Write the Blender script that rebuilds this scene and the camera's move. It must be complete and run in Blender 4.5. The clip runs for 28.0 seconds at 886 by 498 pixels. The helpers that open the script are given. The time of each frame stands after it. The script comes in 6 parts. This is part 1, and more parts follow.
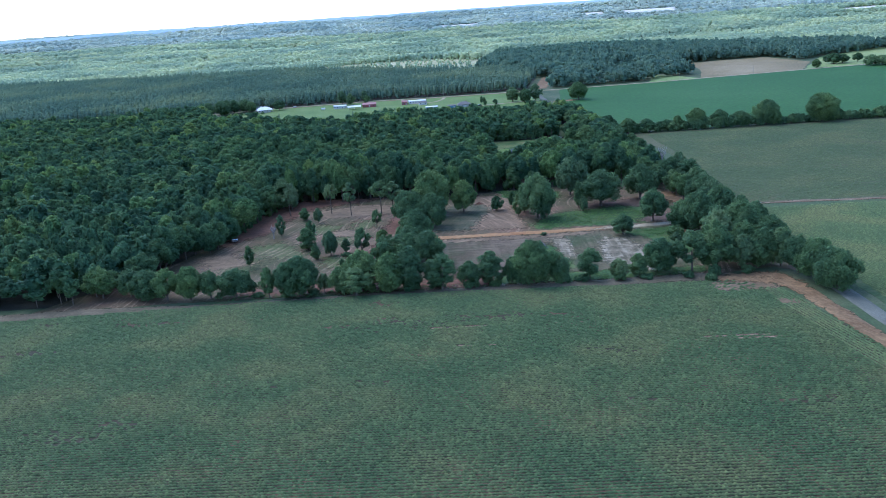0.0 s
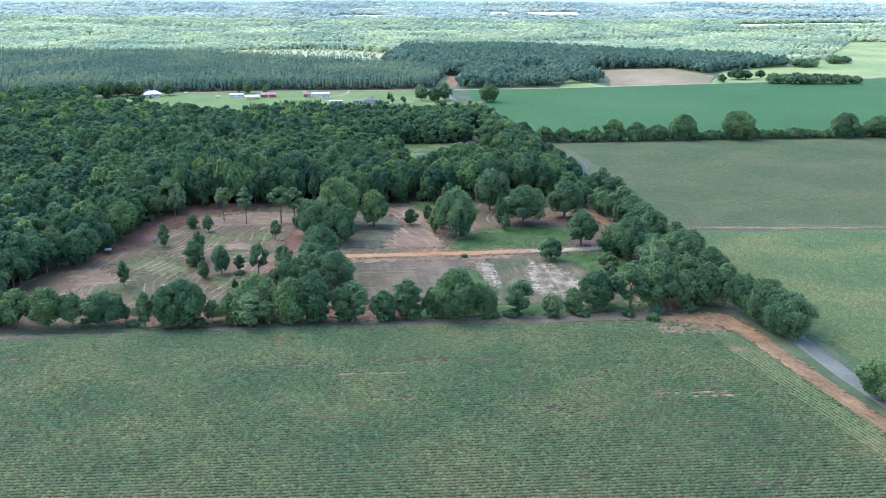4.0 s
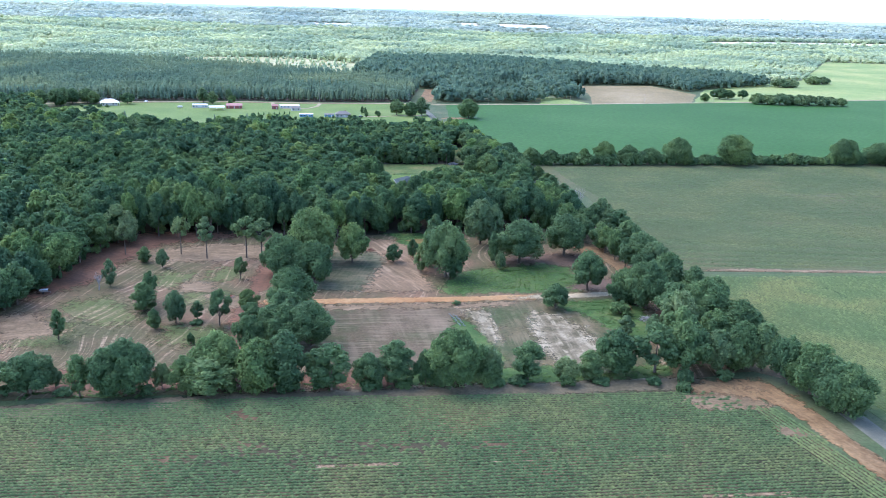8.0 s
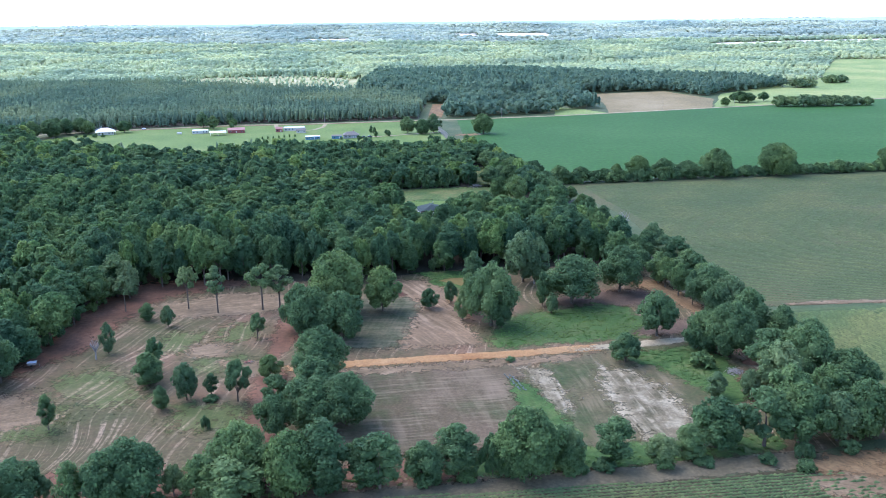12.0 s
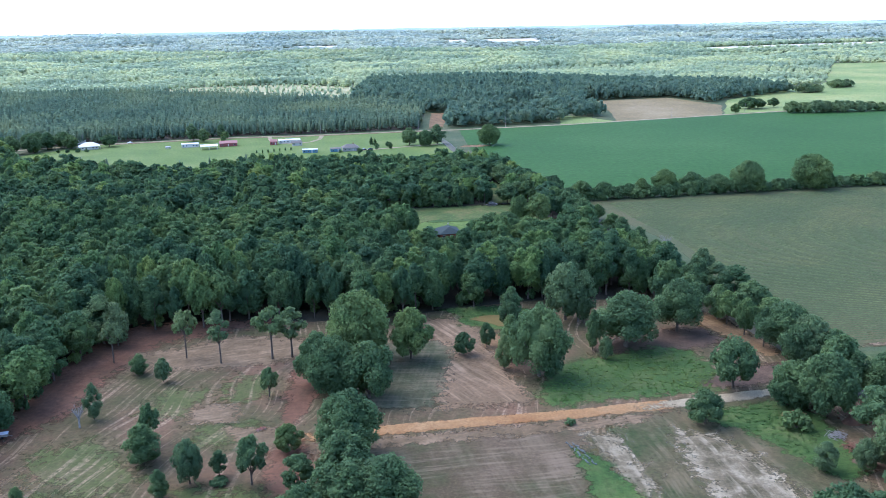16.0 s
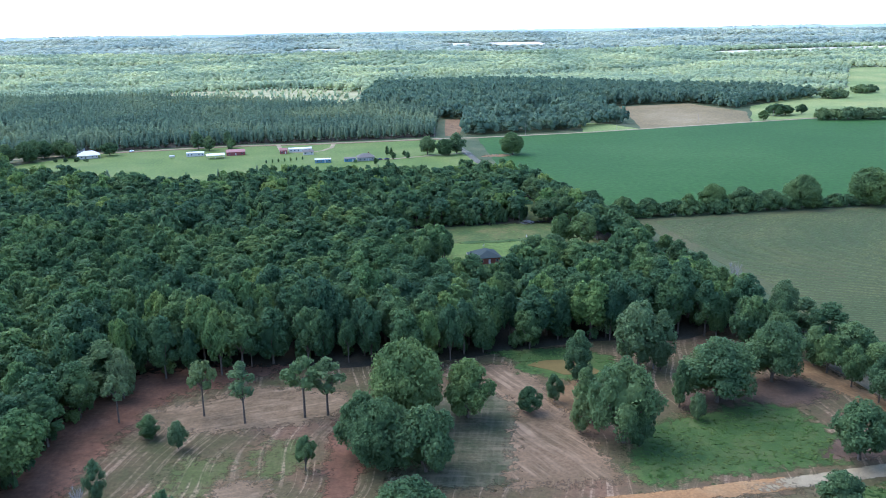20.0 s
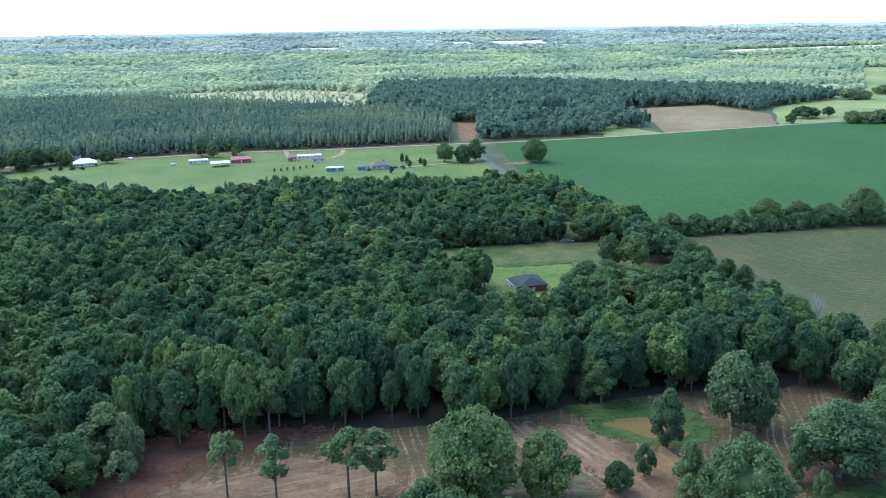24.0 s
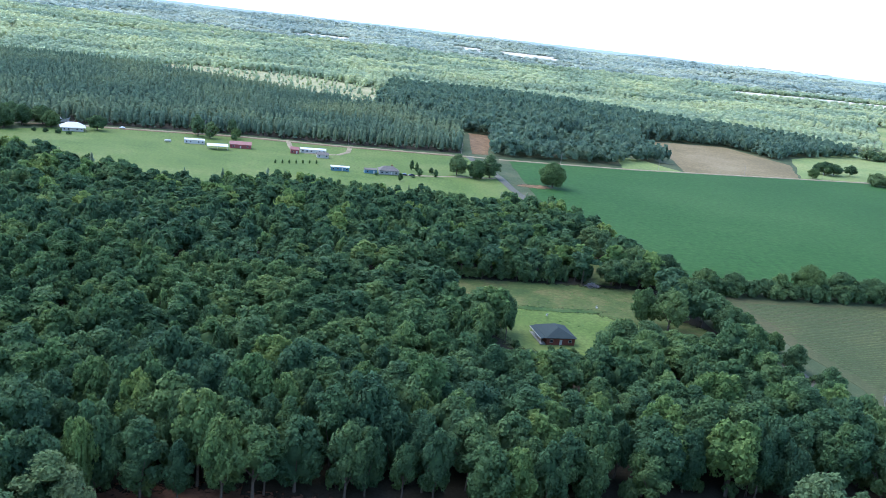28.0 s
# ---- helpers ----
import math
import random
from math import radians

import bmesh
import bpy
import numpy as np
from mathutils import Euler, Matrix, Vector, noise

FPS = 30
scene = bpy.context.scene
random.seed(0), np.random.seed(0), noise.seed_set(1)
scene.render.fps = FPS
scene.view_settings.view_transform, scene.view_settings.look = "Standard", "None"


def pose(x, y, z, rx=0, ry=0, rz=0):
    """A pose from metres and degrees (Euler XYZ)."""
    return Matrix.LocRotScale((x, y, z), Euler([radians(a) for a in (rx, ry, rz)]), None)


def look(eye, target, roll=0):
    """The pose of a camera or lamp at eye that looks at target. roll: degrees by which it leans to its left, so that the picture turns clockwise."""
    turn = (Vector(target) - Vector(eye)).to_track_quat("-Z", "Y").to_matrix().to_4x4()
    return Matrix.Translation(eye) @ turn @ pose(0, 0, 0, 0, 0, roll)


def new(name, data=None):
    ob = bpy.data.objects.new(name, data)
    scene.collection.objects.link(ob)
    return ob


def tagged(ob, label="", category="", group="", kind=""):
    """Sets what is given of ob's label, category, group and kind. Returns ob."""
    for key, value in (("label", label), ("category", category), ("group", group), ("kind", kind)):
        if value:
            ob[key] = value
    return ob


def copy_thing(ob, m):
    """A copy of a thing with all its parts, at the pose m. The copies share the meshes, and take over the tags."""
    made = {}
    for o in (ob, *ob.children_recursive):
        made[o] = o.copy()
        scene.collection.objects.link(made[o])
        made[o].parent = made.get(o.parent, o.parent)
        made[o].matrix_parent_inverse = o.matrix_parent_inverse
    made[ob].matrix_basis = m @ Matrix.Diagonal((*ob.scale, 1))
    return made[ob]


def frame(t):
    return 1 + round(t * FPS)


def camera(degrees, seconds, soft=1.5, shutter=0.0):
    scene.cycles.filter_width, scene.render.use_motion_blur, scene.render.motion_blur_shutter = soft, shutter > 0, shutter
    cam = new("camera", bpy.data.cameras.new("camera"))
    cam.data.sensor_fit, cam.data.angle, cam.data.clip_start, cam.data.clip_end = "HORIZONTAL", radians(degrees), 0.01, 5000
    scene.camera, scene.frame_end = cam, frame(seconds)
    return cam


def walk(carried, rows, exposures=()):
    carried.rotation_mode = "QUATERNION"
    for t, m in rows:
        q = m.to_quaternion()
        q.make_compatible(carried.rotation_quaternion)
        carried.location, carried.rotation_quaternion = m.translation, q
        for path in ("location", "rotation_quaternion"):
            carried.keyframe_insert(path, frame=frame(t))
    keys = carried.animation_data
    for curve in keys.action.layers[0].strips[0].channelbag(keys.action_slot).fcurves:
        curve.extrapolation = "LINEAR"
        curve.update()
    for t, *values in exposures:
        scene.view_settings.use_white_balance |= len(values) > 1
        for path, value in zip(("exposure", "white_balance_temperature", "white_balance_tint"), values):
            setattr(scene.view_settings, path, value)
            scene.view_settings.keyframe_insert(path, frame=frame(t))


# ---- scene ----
EXPOSURES = [(0, 1.86, 4900, 17), (1.5, 2.16, 5080, 17), (3, 2.58, 5430, 18), (8, 2.62, 5520, 20), (15, 2.35, 5430, 20), (20, 2.24, 5430, 17), (28, 2.21, 5540, 15)]
cam = camera(55.34, 28.0, soft=0.7)
PATH = [
    (0, (0.00, -0.00, 112.68), (-17.478, 94.399, 84.687), -3.95),
    (0.5, (-2.89, 4.92, 112.60), (-17.665, 99.766, 84.560), -7.78),
    (1, (-5.18, 10.11, 112.66), (-18.422, 105.097, 84.343), -6.48),
    (1.5, (-7.09, 15.55, 112.69), (-16.839, 110.859, 84.038), -0.66),
    (2, (-8.57, 21.32, 112.64), (-17.023, 116.690, 83.784), 0.27),
    (2.5, (-10.01, 26.89, 112.54), (-17.559, 122.295, 83.525), 0.27),
    (3, (-11.30, 32.68, 112.56), (-18.003, 128.104, 83.413), 0.23),
    (3.5, (-12.62, 38.63, 112.60), (-18.488, 134.086, 83.377), 0.18),
    (5.5, (-18.57, 62.68, 112.36), (-21.546, 158.353, 83.428), 0.05),
    (6, (-20.01, 68.82, 112.36), (-22.387, 164.563, 83.576), 0.02),
    (6.5, (-21.58, 74.94, 112.37), (-23.429, 170.738, 83.737), -0.06),
    (7, (-23.26, 80.88, 112.33), (-24.583, 176.735, 83.873), -0.06),
    (7.5, (-24.77, 86.67, 112.33), (-25.640, 182.586, 84.041), -0.12),
    (7.7, (-25.43, 89.05, 112.30), (-24.893, 184.992, 84.117), 2.90),
    (7.8, (-25.75, 90.23, 112.28), (-24.595, 186.205, 84.208), 5.55),
    (7.9, (-26.08, 91.42, 112.27), (-24.863, 187.393, 84.202), 5.90),
    (8, (-26.41, 92.61, 112.25), (-27.372, 188.583, 84.187), 1.61),
    (8.1, (-26.76, 93.80, 112.24), (-27.896, 189.755, 84.118), 1.32),
    (8.2, (-27.11, 94.99, 112.22), (-28.446, 190.953, 84.137), 0.79),
    (8.5, (-28.17, 98.56, 112.18), (-29.733, 194.558, 84.222), -0.21),
    (9, (-30.17, 104.52, 112.06), (-31.650, 200.566, 84.255), -0.32),
    (9.5, (-32.09, 110.38, 112.05), (-33.202, 206.480, 84.418), -0.36),
    (10, (-33.99, 116.19, 112.04), (-34.795, 212.340, 84.558), -0.44),
    (10.5, (-35.96, 121.86, 112.14), (-36.766, 218.051, 84.815), -0.47),
    (11, (-38.12, 127.52, 112.01), (-38.851, 223.753, 84.843), -0.50),
    (11.5, (-40.31, 133.25, 112.01), (-41.070, 229.530, 84.984), -0.57),
    (12, (-42.36, 138.91, 112.05), (-43.605, 235.219, 85.169), -0.64),
    (12.5, (-44.80, 144.43, 111.81), (-45.812, 240.791, 85.091), -0.67),
    (14.5, (-53.05, 165.69, 111.80), (-53.240, 262.145, 85.410), -0.89),
    (15, (-55.17, 171.26, 111.73), (-55.169, 267.729, 85.409), -0.95),
    (15.5, (-57.23, 176.95, 111.59), (-57.107, 273.439, 85.312), -1.01),
    (16, (-59.41, 182.55, 111.44), (-59.130, 279.042, 85.205), -1.02),
    (16.5, (-61.51, 187.92, 111.46), (-61.154, 284.428, 85.257), -1.08),
    (17, (-63.81, 193.11, 111.48), (-63.809, 289.635, 85.339), -1.05),
    (17.5, (-66.00, 198.53, 111.49), (-65.983, 295.056, 85.357), -1.07),
    (18, (-68.19, 204.11, 111.37), (-68.195, 300.650, 85.302), -1.04),
    (18.5, (-70.51, 209.51, 111.43), (-70.496, 306.067, 85.414), -1.02),
    (19, (-72.92, 215.09, 111.39), (-72.748, 311.665, 85.422), -0.94),
    (19.5, (-75.27, 220.67, 111.20), (-74.946, 317.248, 85.277), -0.92),
    (20, (-77.69, 226.49, 111.04), (-77.221, 323.074, 85.135), -0.92),
    (20.5, (-79.89, 231.94, 111.08), (-79.347, 328.530, 85.208), -0.93),
    (21, (-82.17, 237.00, 111.36), (-81.522, 333.596, 85.497), -0.91),
    (21.5, (-84.40, 241.84, 111.79), (-83.689, 338.423, 85.892), -0.94),
    (23.5, (-93.26, 264.05, 112.27), (-92.313, 360.603, 86.244), -0.98),
    (24, (-95.57, 269.60, 112.22), (-94.649, 366.134, 86.119), -0.95),
    (24.5, (-97.92, 275.07, 112.16), (-97.013, 371.595, 86.031), -0.96),
    (25, (-100.25, 280.36, 112.20), (-99.306, 376.881, 86.053), -0.86),
    (25.5, (-102.33, 285.61, 112.14), (-101.376, 382.123, 85.986), -0.82),
    (25.6, (-102.76, 286.65, 112.15), (-101.590, 383.193, 86.114), -0.59),
    (25.8, (-103.63, 288.72, 112.15), (-100.241, 385.269, 86.317), 4.81),
    (26, (-104.49, 290.80, 112.16), (-101.172, 387.321, 86.230), 4.87),
    (26.5, (-106.48, 296.35, 111.97), (-103.028, 392.892, 86.136), 5.53),
    (27, (-108.26, 302.36, 111.82), (-104.767, 398.920, 86.052), 6.06),
    (27.5, (-110.06, 308.25, 111.71), (-106.644, 404.831, 86.019), 6.38),
    (28, (-111.85, 313.88, 111.73), (-108.617, 410.473, 86.047), 6.59),
]
walk(cam, [(t, look(eye, target, roll)) for t, eye, target, roll in PATH], EXPOSURES)

# ---- sky, sun ----
SUN_EL, SUN_AZ = radians(50), radians(-58)      # azimuth from +y towards +x
world = bpy.data.worlds.new("sky")
scene.world = world
world.use_nodes = True
wn = world.node_tree
sky = wn.nodes.new("ShaderNodeTexSky")
sky.sky_type, sky.sun_disc = "NISHITA", False
sky.sun_elevation, sky.sun_rotation = SUN_EL, SUN_AZ
sky.air_density, sky.dust_density, sky.ozone_density = 1.0, 0.8, 1.5
wn.links.new(sky.outputs[0], wn.nodes["Background"].inputs[0])
wn.nodes["Background"].inputs[1].default_value = 0.15
sun = new("sun", bpy.data.lights.new("sun", "SUN"))
sun.data.energy, sun.data.angle, sun.data.color = 1.05, radians(60), (1.0, 0.96, 0.9)
sun.matrix_world = look((-600, 380, 550), (-600 + math.sin(SUN_AZ) * -100, 380 - math.cos(SUN_AZ) * 100, 550 - math.tan(SUN_EL) * 100))

RNG = np.random.default_rng(7)


# ---- materials ----
def node(nt, kind, **values):
    n = nt.nodes.new(kind)
    for key, value in values.items():
        n.inputs[key].default_value = value
    return n


def base_mat(name, rough):
    m = bpy.data.materials.new(name)
    m.use_nodes = True
    nt = m.node_tree
    b = nt.nodes["Principled BSDF"]
    b.inputs["Roughness"].default_value = rough
    b.inputs["Specular IOR Level"].default_value = 0.06 if rough > 0.75 else 0.3
    pos = nt.nodes.new("ShaderNodeNewGeometry").outputs["Position"]
    return m, nt, b, pos


def ramp(nt, fac, stops):
    r = nt.nodes.new("ShaderNodeValToRGB")
    els = r.color_ramp.elements
    while len(els) < len(stops):
        els.new(0.5)
    for e, (p, c) in zip(els, stops):
        e.position, e.color = p, (*c, 1)
    nt.links.new(fac, r.inputs[0])
    return r.outputs[0]


def blend(nt, fac, a, b, mode="MIX"):
    m = nt.nodes.new("ShaderNodeMix")
    m.data_type, m.blend_type = "RGBA", mode
    for sock, v in ((m.inputs[0], fac), (m.inputs[6], a), (m.inputs[7], b)):
        if isinstance(v, bpy.types.NodeSocket):
            nt.links.new(v, sock)
        elif isinstance(v, float):
            sock.default_value = v
        else:
            sock.default_value = (*v, 1)
    return m.outputs[2]


def noise_of(nt, pos, scale, detail=4.0, rough=0.6, stretch=None, turn=0.0, warp=0.0, bend=0.03):
    """Noise over the place; stretch draws it out along the heading turn, warp bends it by that many metres."""
    if warp:
        w = node(nt, "ShaderNodeTexNoise", Scale=bend, Detail=2.0)
        nt.links.new(pos, w.inputs["Vector"])
        mv = nt.nodes.new("ShaderNodeVectorMath")
        mv.operation = "MULTIPLY_ADD"
        mv.inputs[1].default_value = (warp, warp, 0)
        nt.links.new(w.outputs[1], mv.inputs[0])
        nt.links.new(pos, mv.inputs[2])
        pos = mv.outputs[0]
    if stretch:
        mp = nt.nodes.new("ShaderNodeMapping")
        mp.vector_type = "TEXTURE"
        mp.inputs["Scale"].default_value = stretch
        mp.inputs["Rotation"].default_value = (0, 0, turn)
        nt.links.new(pos, mp.inputs[0])
        pos = mp.outputs[0]
    n = node(nt, "ShaderNodeTexNoise", Scale=scale, Detail=detail, Roughness=rough)
    nt.links.new(pos, n.inputs["Vector"])
    return n.outputs[0]


def relief(nt, b, height, strength, distance):
    bp = node(nt, "ShaderNodeBump", Strength=strength, Distance=distance)
    nt.links.new(height, bp.inputs["Height"])
    nt.links.new(bp.outputs[0], b.inputs["Normal"])


def times(nt, a, b):
    m = nt.nodes.new("ShaderNodeMath")
    m.operation = "MULTIPLY"
    nt.links.new(a, m.inputs[0])
    nt.links.new(b, m.inputs[1])
    return m.outputs[0]


def land(name, dark, mid, pale, big=0.03, fine=1.2, rough=0.95, bump=0.6, rows=None, streak=None, lo=0.36, hi=0.64):
    """Ground cover: two scales of patches, optional plant rows (spacing, turn, colour, amount) and pale streaks."""
    m, nt, b, pos = base_mat(name, rough)
    b.inputs["Specular IOR Level"].default_value = 0.1
    n1, n2 = noise_of(nt, pos, big, 9.0, 0.68), noise_of(nt, pos, fine, 5.0, 0.75)
    col = ramp(nt, n1, [(lo, dark), (0.5, mid), (hi, pale)])
    col = blend(nt, 0.6, col, ramp(nt, n2, [(0.3, (0.4, 0.4, 0.4)), (0.5, (0.85, 0.85, 0.85)), (0.72, (1.5, 1.48, 1.4))]), "MULTIPLY")
    for spacing, turn, colour, amount in rows or ():
        line = ramp(nt, noise_of(nt, pos, 0.9 / spacing, 3.0, 0.6, (14.0, 1.0, 1.0), turn, 4.0), [(0.46, (0, 0, 0)), (0.62, (1, 1, 1))])
        gate = ramp(nt, noise_of(nt, pos, big * 2.3, 4.0), [(0.38, (0, 0, 0)), (0.62, (amount, amount, amount))])
        col = blend(nt, times(nt, line, gate), col, colour)
    if streak:
        colour, turn, edge = streak
        s = noise_of(nt, pos, 0.62, 3.0, 0.6, (34.0, 1.0, 1.0), turn, 45.0, 0.010)
        crumbs = ramp(nt, noise_of(nt, pos, 0.8, 6.0, 0.8), [(0.40, (0, 0, 0)), (0.60, (1, 1, 1))])
        stretch = ramp(nt, noise_of(nt, pos, 0.06, 3.0, 0.6), [(0.38, (0.15, 0.15, 0.15)), (0.58, (1, 1, 1))])
        lines = ramp(nt, s, [(edge, (0, 0, 0)), (edge + 0.07, (0.9, 0.9, 0.9))])
        col = blend(nt, times(nt, times(nt, lines, crumbs), stretch), col, colour)
    nt.links.new(col, b.inputs["Base Color"])
    relief(nt, b, n2, bump, 0.25)
    return m


def leaves(name, dark, mid, pale, contrast=0.75, fine=0.9, glow=0.42, stand=0.05, each=0.8):
    """Foliage that lets some light through: a tint for each tree or stand, each clump and each spray of leaves."""
    m, nt, b, pos = base_mat(name, 0.8)
    b.inputs["Specular IOR Level"].default_value = 0.08
    n1 = noise_of(nt, pos, stand, 2.0, 0.5)
    col = ramp(nt, n1, [(0.36, dark), (0.5, mid), (0.64, pale)])
    geo = nt.nodes.new("ShaderNodeNewGeometry")
    info = nt.nodes.new("ShaderNodeObjectInfo")
    col = blend(nt, contrast, col, ramp(nt, geo.outputs["Random Per Island"], [(0.0, (0.78, 0.81, 0.78)), (0.6, (1.0, 1.0, 0.97)), (1.0, (1.25, 1.25, 1.12))]), "MULTIPLY")
    col = blend(nt, each, col, ramp(nt, info.outputs["Random"], [(0.0, (0.78, 0.85, 0.84)), (0.5, (1, 1, 1)), (1.0, (1.22, 1.16, 0.93))]), "MULTIPLY")
    spray = noise_of(nt, pos, fine, 4.0, 0.7)
    col = blend(nt, contrast, col, ramp(nt, spray, [(0.32, (0.72, 0.75, 0.72)), (0.5, (0.97, 0.97, 0.97)), (0.68, (1.25, 1.24, 1.14))]), "MULTIPLY")
    nt.links.new(col, b.inputs["Base Color"])
    relief(nt, b, spray, 0.5, 0.4)
    thin = nt.nodes.new("ShaderNodeBsdfTranslucent")
    nt.links.new(col, thin.inputs[0])
    mix = nt.nodes.new("ShaderNodeMixShader")
    mix.inputs[0].default_value = glow
    nt.links.new(b.outputs[0], mix.inputs[1])
    nt.links.new(thin.outputs[0], mix.inputs[2])
    nt.links.new(mix.outputs[0], nt.nodes["Material Output"].inputs[0])
    return m


def plants(name, dark, mid, pale, rough=0.6):
    """Low crop plants: broad stands of colour and a tint from plant to plant."""
    m, nt, b, pos = base_mat(name, rough)
    col = ramp(nt, noise_of(nt, pos, 0.018, 4.0, 0.6), [(0.36, dark), (0.52, mid), (0.68, pale)])
    fine = noise_of(nt, pos, 0.9, 4.0, 0.75)
    col = blend(nt, 0.8, col, ramp(nt, fine, [(0.3, (0.5, 0.55, 0.5)), (0.5, (0.9, 0.9, 0.9)), (0.7, (1.45, 1.35, 1.2))]), "MULTIPLY")
    nt.links.new(col, b.inputs["Base Color"])
    relief(nt, b, fine, 0.8, 0.3)
    return m


def surface(name, colour, rough=0.6, metal=0.0, vary=0.25, scale=2.0, bump=0.1):
    m, nt, b, pos = base_mat(name, rough)
    n = noise_of(nt, pos, scale, 6.0, 0.65)
    lo, hi = tuple(c * (1 - vary) for c in colour), tuple(min(1, c * (1 + vary)) for c in colour)
    nt.links.new(ramp(nt, n, [(0.3, lo), (0.7, hi)]), b.inputs["Base Color"])
    b.inputs["Metallic"].default_value = metal
    relief(nt, b, n, bump, 0.05)
    return m


TURN = 1.5      # heading of the mown lines in the clearing
M_WILD = land("rough grass", (0.034, 0.052, 0.019), (0.052, 0.067, 0.027), (0.086, 0.086, 0.040))
M_CROPSOIL = land("weedy soil between rows", (0.030, 0.031, 0.014), (0.045, 0.036, 0.018), (0.104, 0.061, 0.031), big=0.022, fine=0.7)
M_CROP = leaves("row crop leaves", (0.070, 0.101, 0.039), (0.086, 0.113, 0.043), (0.112, 0.124, 0.047), 0.7, 1.4, 0.25, 0.03, 0.0)
M_CROPDRY = leaves("sparse crop leaves", (0.061, 0.084, 0.033), (0.073, 0.094, 0.036), (0.093, 0.104, 0.040), 0.6, 1.2, 0.25, 0.02, 0.0)
M_DIRT = land("bare red-brown dirt", (0.092, 0.054, 0.022), (0.128, 0.077, 0.034), (0.172, 0.108, 0.048), big=0.11, fine=1.0, rows=[(1.3, -1.17, (0.210, 0.139, 0.068), 0.5)])
M_TRACK = land("grey-brown dirt", (0.073, 0.060, 0.031), (0.105, 0.082, 0.045), (0.147, 0.113, 0.060), big=0.05, fine=0.9)
M_CLEARING = land("dry cut grass and soil", (0.047, 0.047, 0.017), (0.075, 0.056, 0.026), (0.114, 0.066, 0.036), big=0.030, fine=0.8, streak=((0.235, 0.166, 0.101), TURN, 0.53))
M_STRAW = land("scattered pale straw", (0.082, 0.057, 0.028), (0.109, 0.074, 0.038), (0.149, 0.102, 0.056), big=0.12, fine=0.9, rows=[(2.0, 0.35, (0.203, 0.144, 0.084), 0.6)])
M_FRESH = land("fresh green regrowth", (0.046, 0.056, 0.017), (0.057, 0.065, 0.019), (0.081, 0.071, 0.029), big=0.06, fine=0.8, streak=((0.216, 0.157, 0.091), TURN, 0.53))
M_REDSOIL = land("red clay soil", (0.064, 0.038, 0.020), (0.101, 0.050, 0.027), (0.132, 0.070, 0.040), big=0.06, fine=0.6)
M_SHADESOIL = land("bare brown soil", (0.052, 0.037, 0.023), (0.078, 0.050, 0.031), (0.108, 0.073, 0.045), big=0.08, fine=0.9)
M_SAND = land("pale loose sand", (0.064, 0.054, 0.026), (0.115, 0.091, 0.051), (0.212, 0.175, 0.108), big=0.12, fine=1.2, rows=[(1.9, 1.72, (0.255, 0.210, 0.133), 0.8)])
M_PLOT = land("tilled grey-brown soil", (0.040, 0.046, 0.016), (0.065, 0.049, 0.024), (0.087, 0.061, 0.034), big=0.035, fine=1.1, rows=[(2.6, 1.78, (0.125, 0.093, 0.054), 0.5), (1.1, 0.15, (0.160, 0.120, 0.073), 0.5)])
M_SANDPLOT = land("patchy worked plot", (0.035, 0.046, 0.015), (0.060, 0.053, 0.023), (0.093, 0.070, 0.034), big=0.05, fine=0.9, rows=[(1.9, 1.72, (0.135, 0.104, 0.057), 0.5)])
M_TANPLOT = land("tan stubble plot", (0.082, 0.057, 0.028), (0.114, 0.075, 0.039), (0.153, 0.100, 0.054), big=0.05, fine=0.9, rows=[(1.7, -1.05, (0.221, 0.151, 0.087), 0.85)])
M_GRASSPLOT = land("dull green plot", (0.033, 0.042, 0.017), (0.051, 0.051, 0.024), (0.078, 0.065, 0.033), big=0.06, fine=1.0, rows=[(1.8, -0.1, (0.137, 0.112, 0.067), 0.6), (1.6, 1.45, (0.118, 0.093, 0.053), 0.5)])
M_LUSH = land("lush green weeds", (0.024, 0.050, 0.012), (0.041, 0.071, 0.017), (0.072, 0.086, 0.027), big=0.09, fine=0.7, bump=1.0, streak=((0.055, 0.092, 0.018), 0.2, 0.55))
M_ORANGE = land("orange clay drive", (0.183, 0.091, 0.034), (0.225, 0.124, 0.050), (0.261, 0.160, 0.072), big=0.07, fine=1.5)
M_GRAVEL = land("grey gravel", (0.168, 0.133, 0.076), (0.217, 0.173, 0.100), (0.265, 0.213, 0.126), big=0.1, fine=3.0)
M_ROAD = land("worn asphalt", (0.070, 0.068, 0.047), (0.088, 0.086, 0.060), (0.110, 0.106, 0.075), big=0.05, fine=3.0, rough=0.9, bump=0.2)
M_EASTN = land("sparse brown-green crop", (0.049, 0.059, 0.021), (0.060, 0.065, 0.025), (0.081, 0.071, 0.030), big=0.012, fine=0.7, rows=[(1.8, 0.13, (0.037, 0.048, 0.016), 0.7)])
M_EASTS = land("green row crop", (0.032, 0.055, 0.018), (0.042, 0.064, 0.021), (0.065, 0.074, 0.027), big=0.02, fine=0.5, rows=[(4.0, 0.16, (0.074, 0.078, 0.031), 0.8)])
M_GREEN = land("dense deep green crop", (0.020, 0.060, 0.010), (0.024, 0.067, 0.012), (0.031, 0.075, 0.015), big=0.006, fine=0.25, bump=0.3)
M_LAWN = land("mown lawn", (0.064, 0.098, 0.020), (0.082, 0.117, 0.025), (0.106, 0.130, 0.034), big=0.02, fine=0.5, bump=0.2)
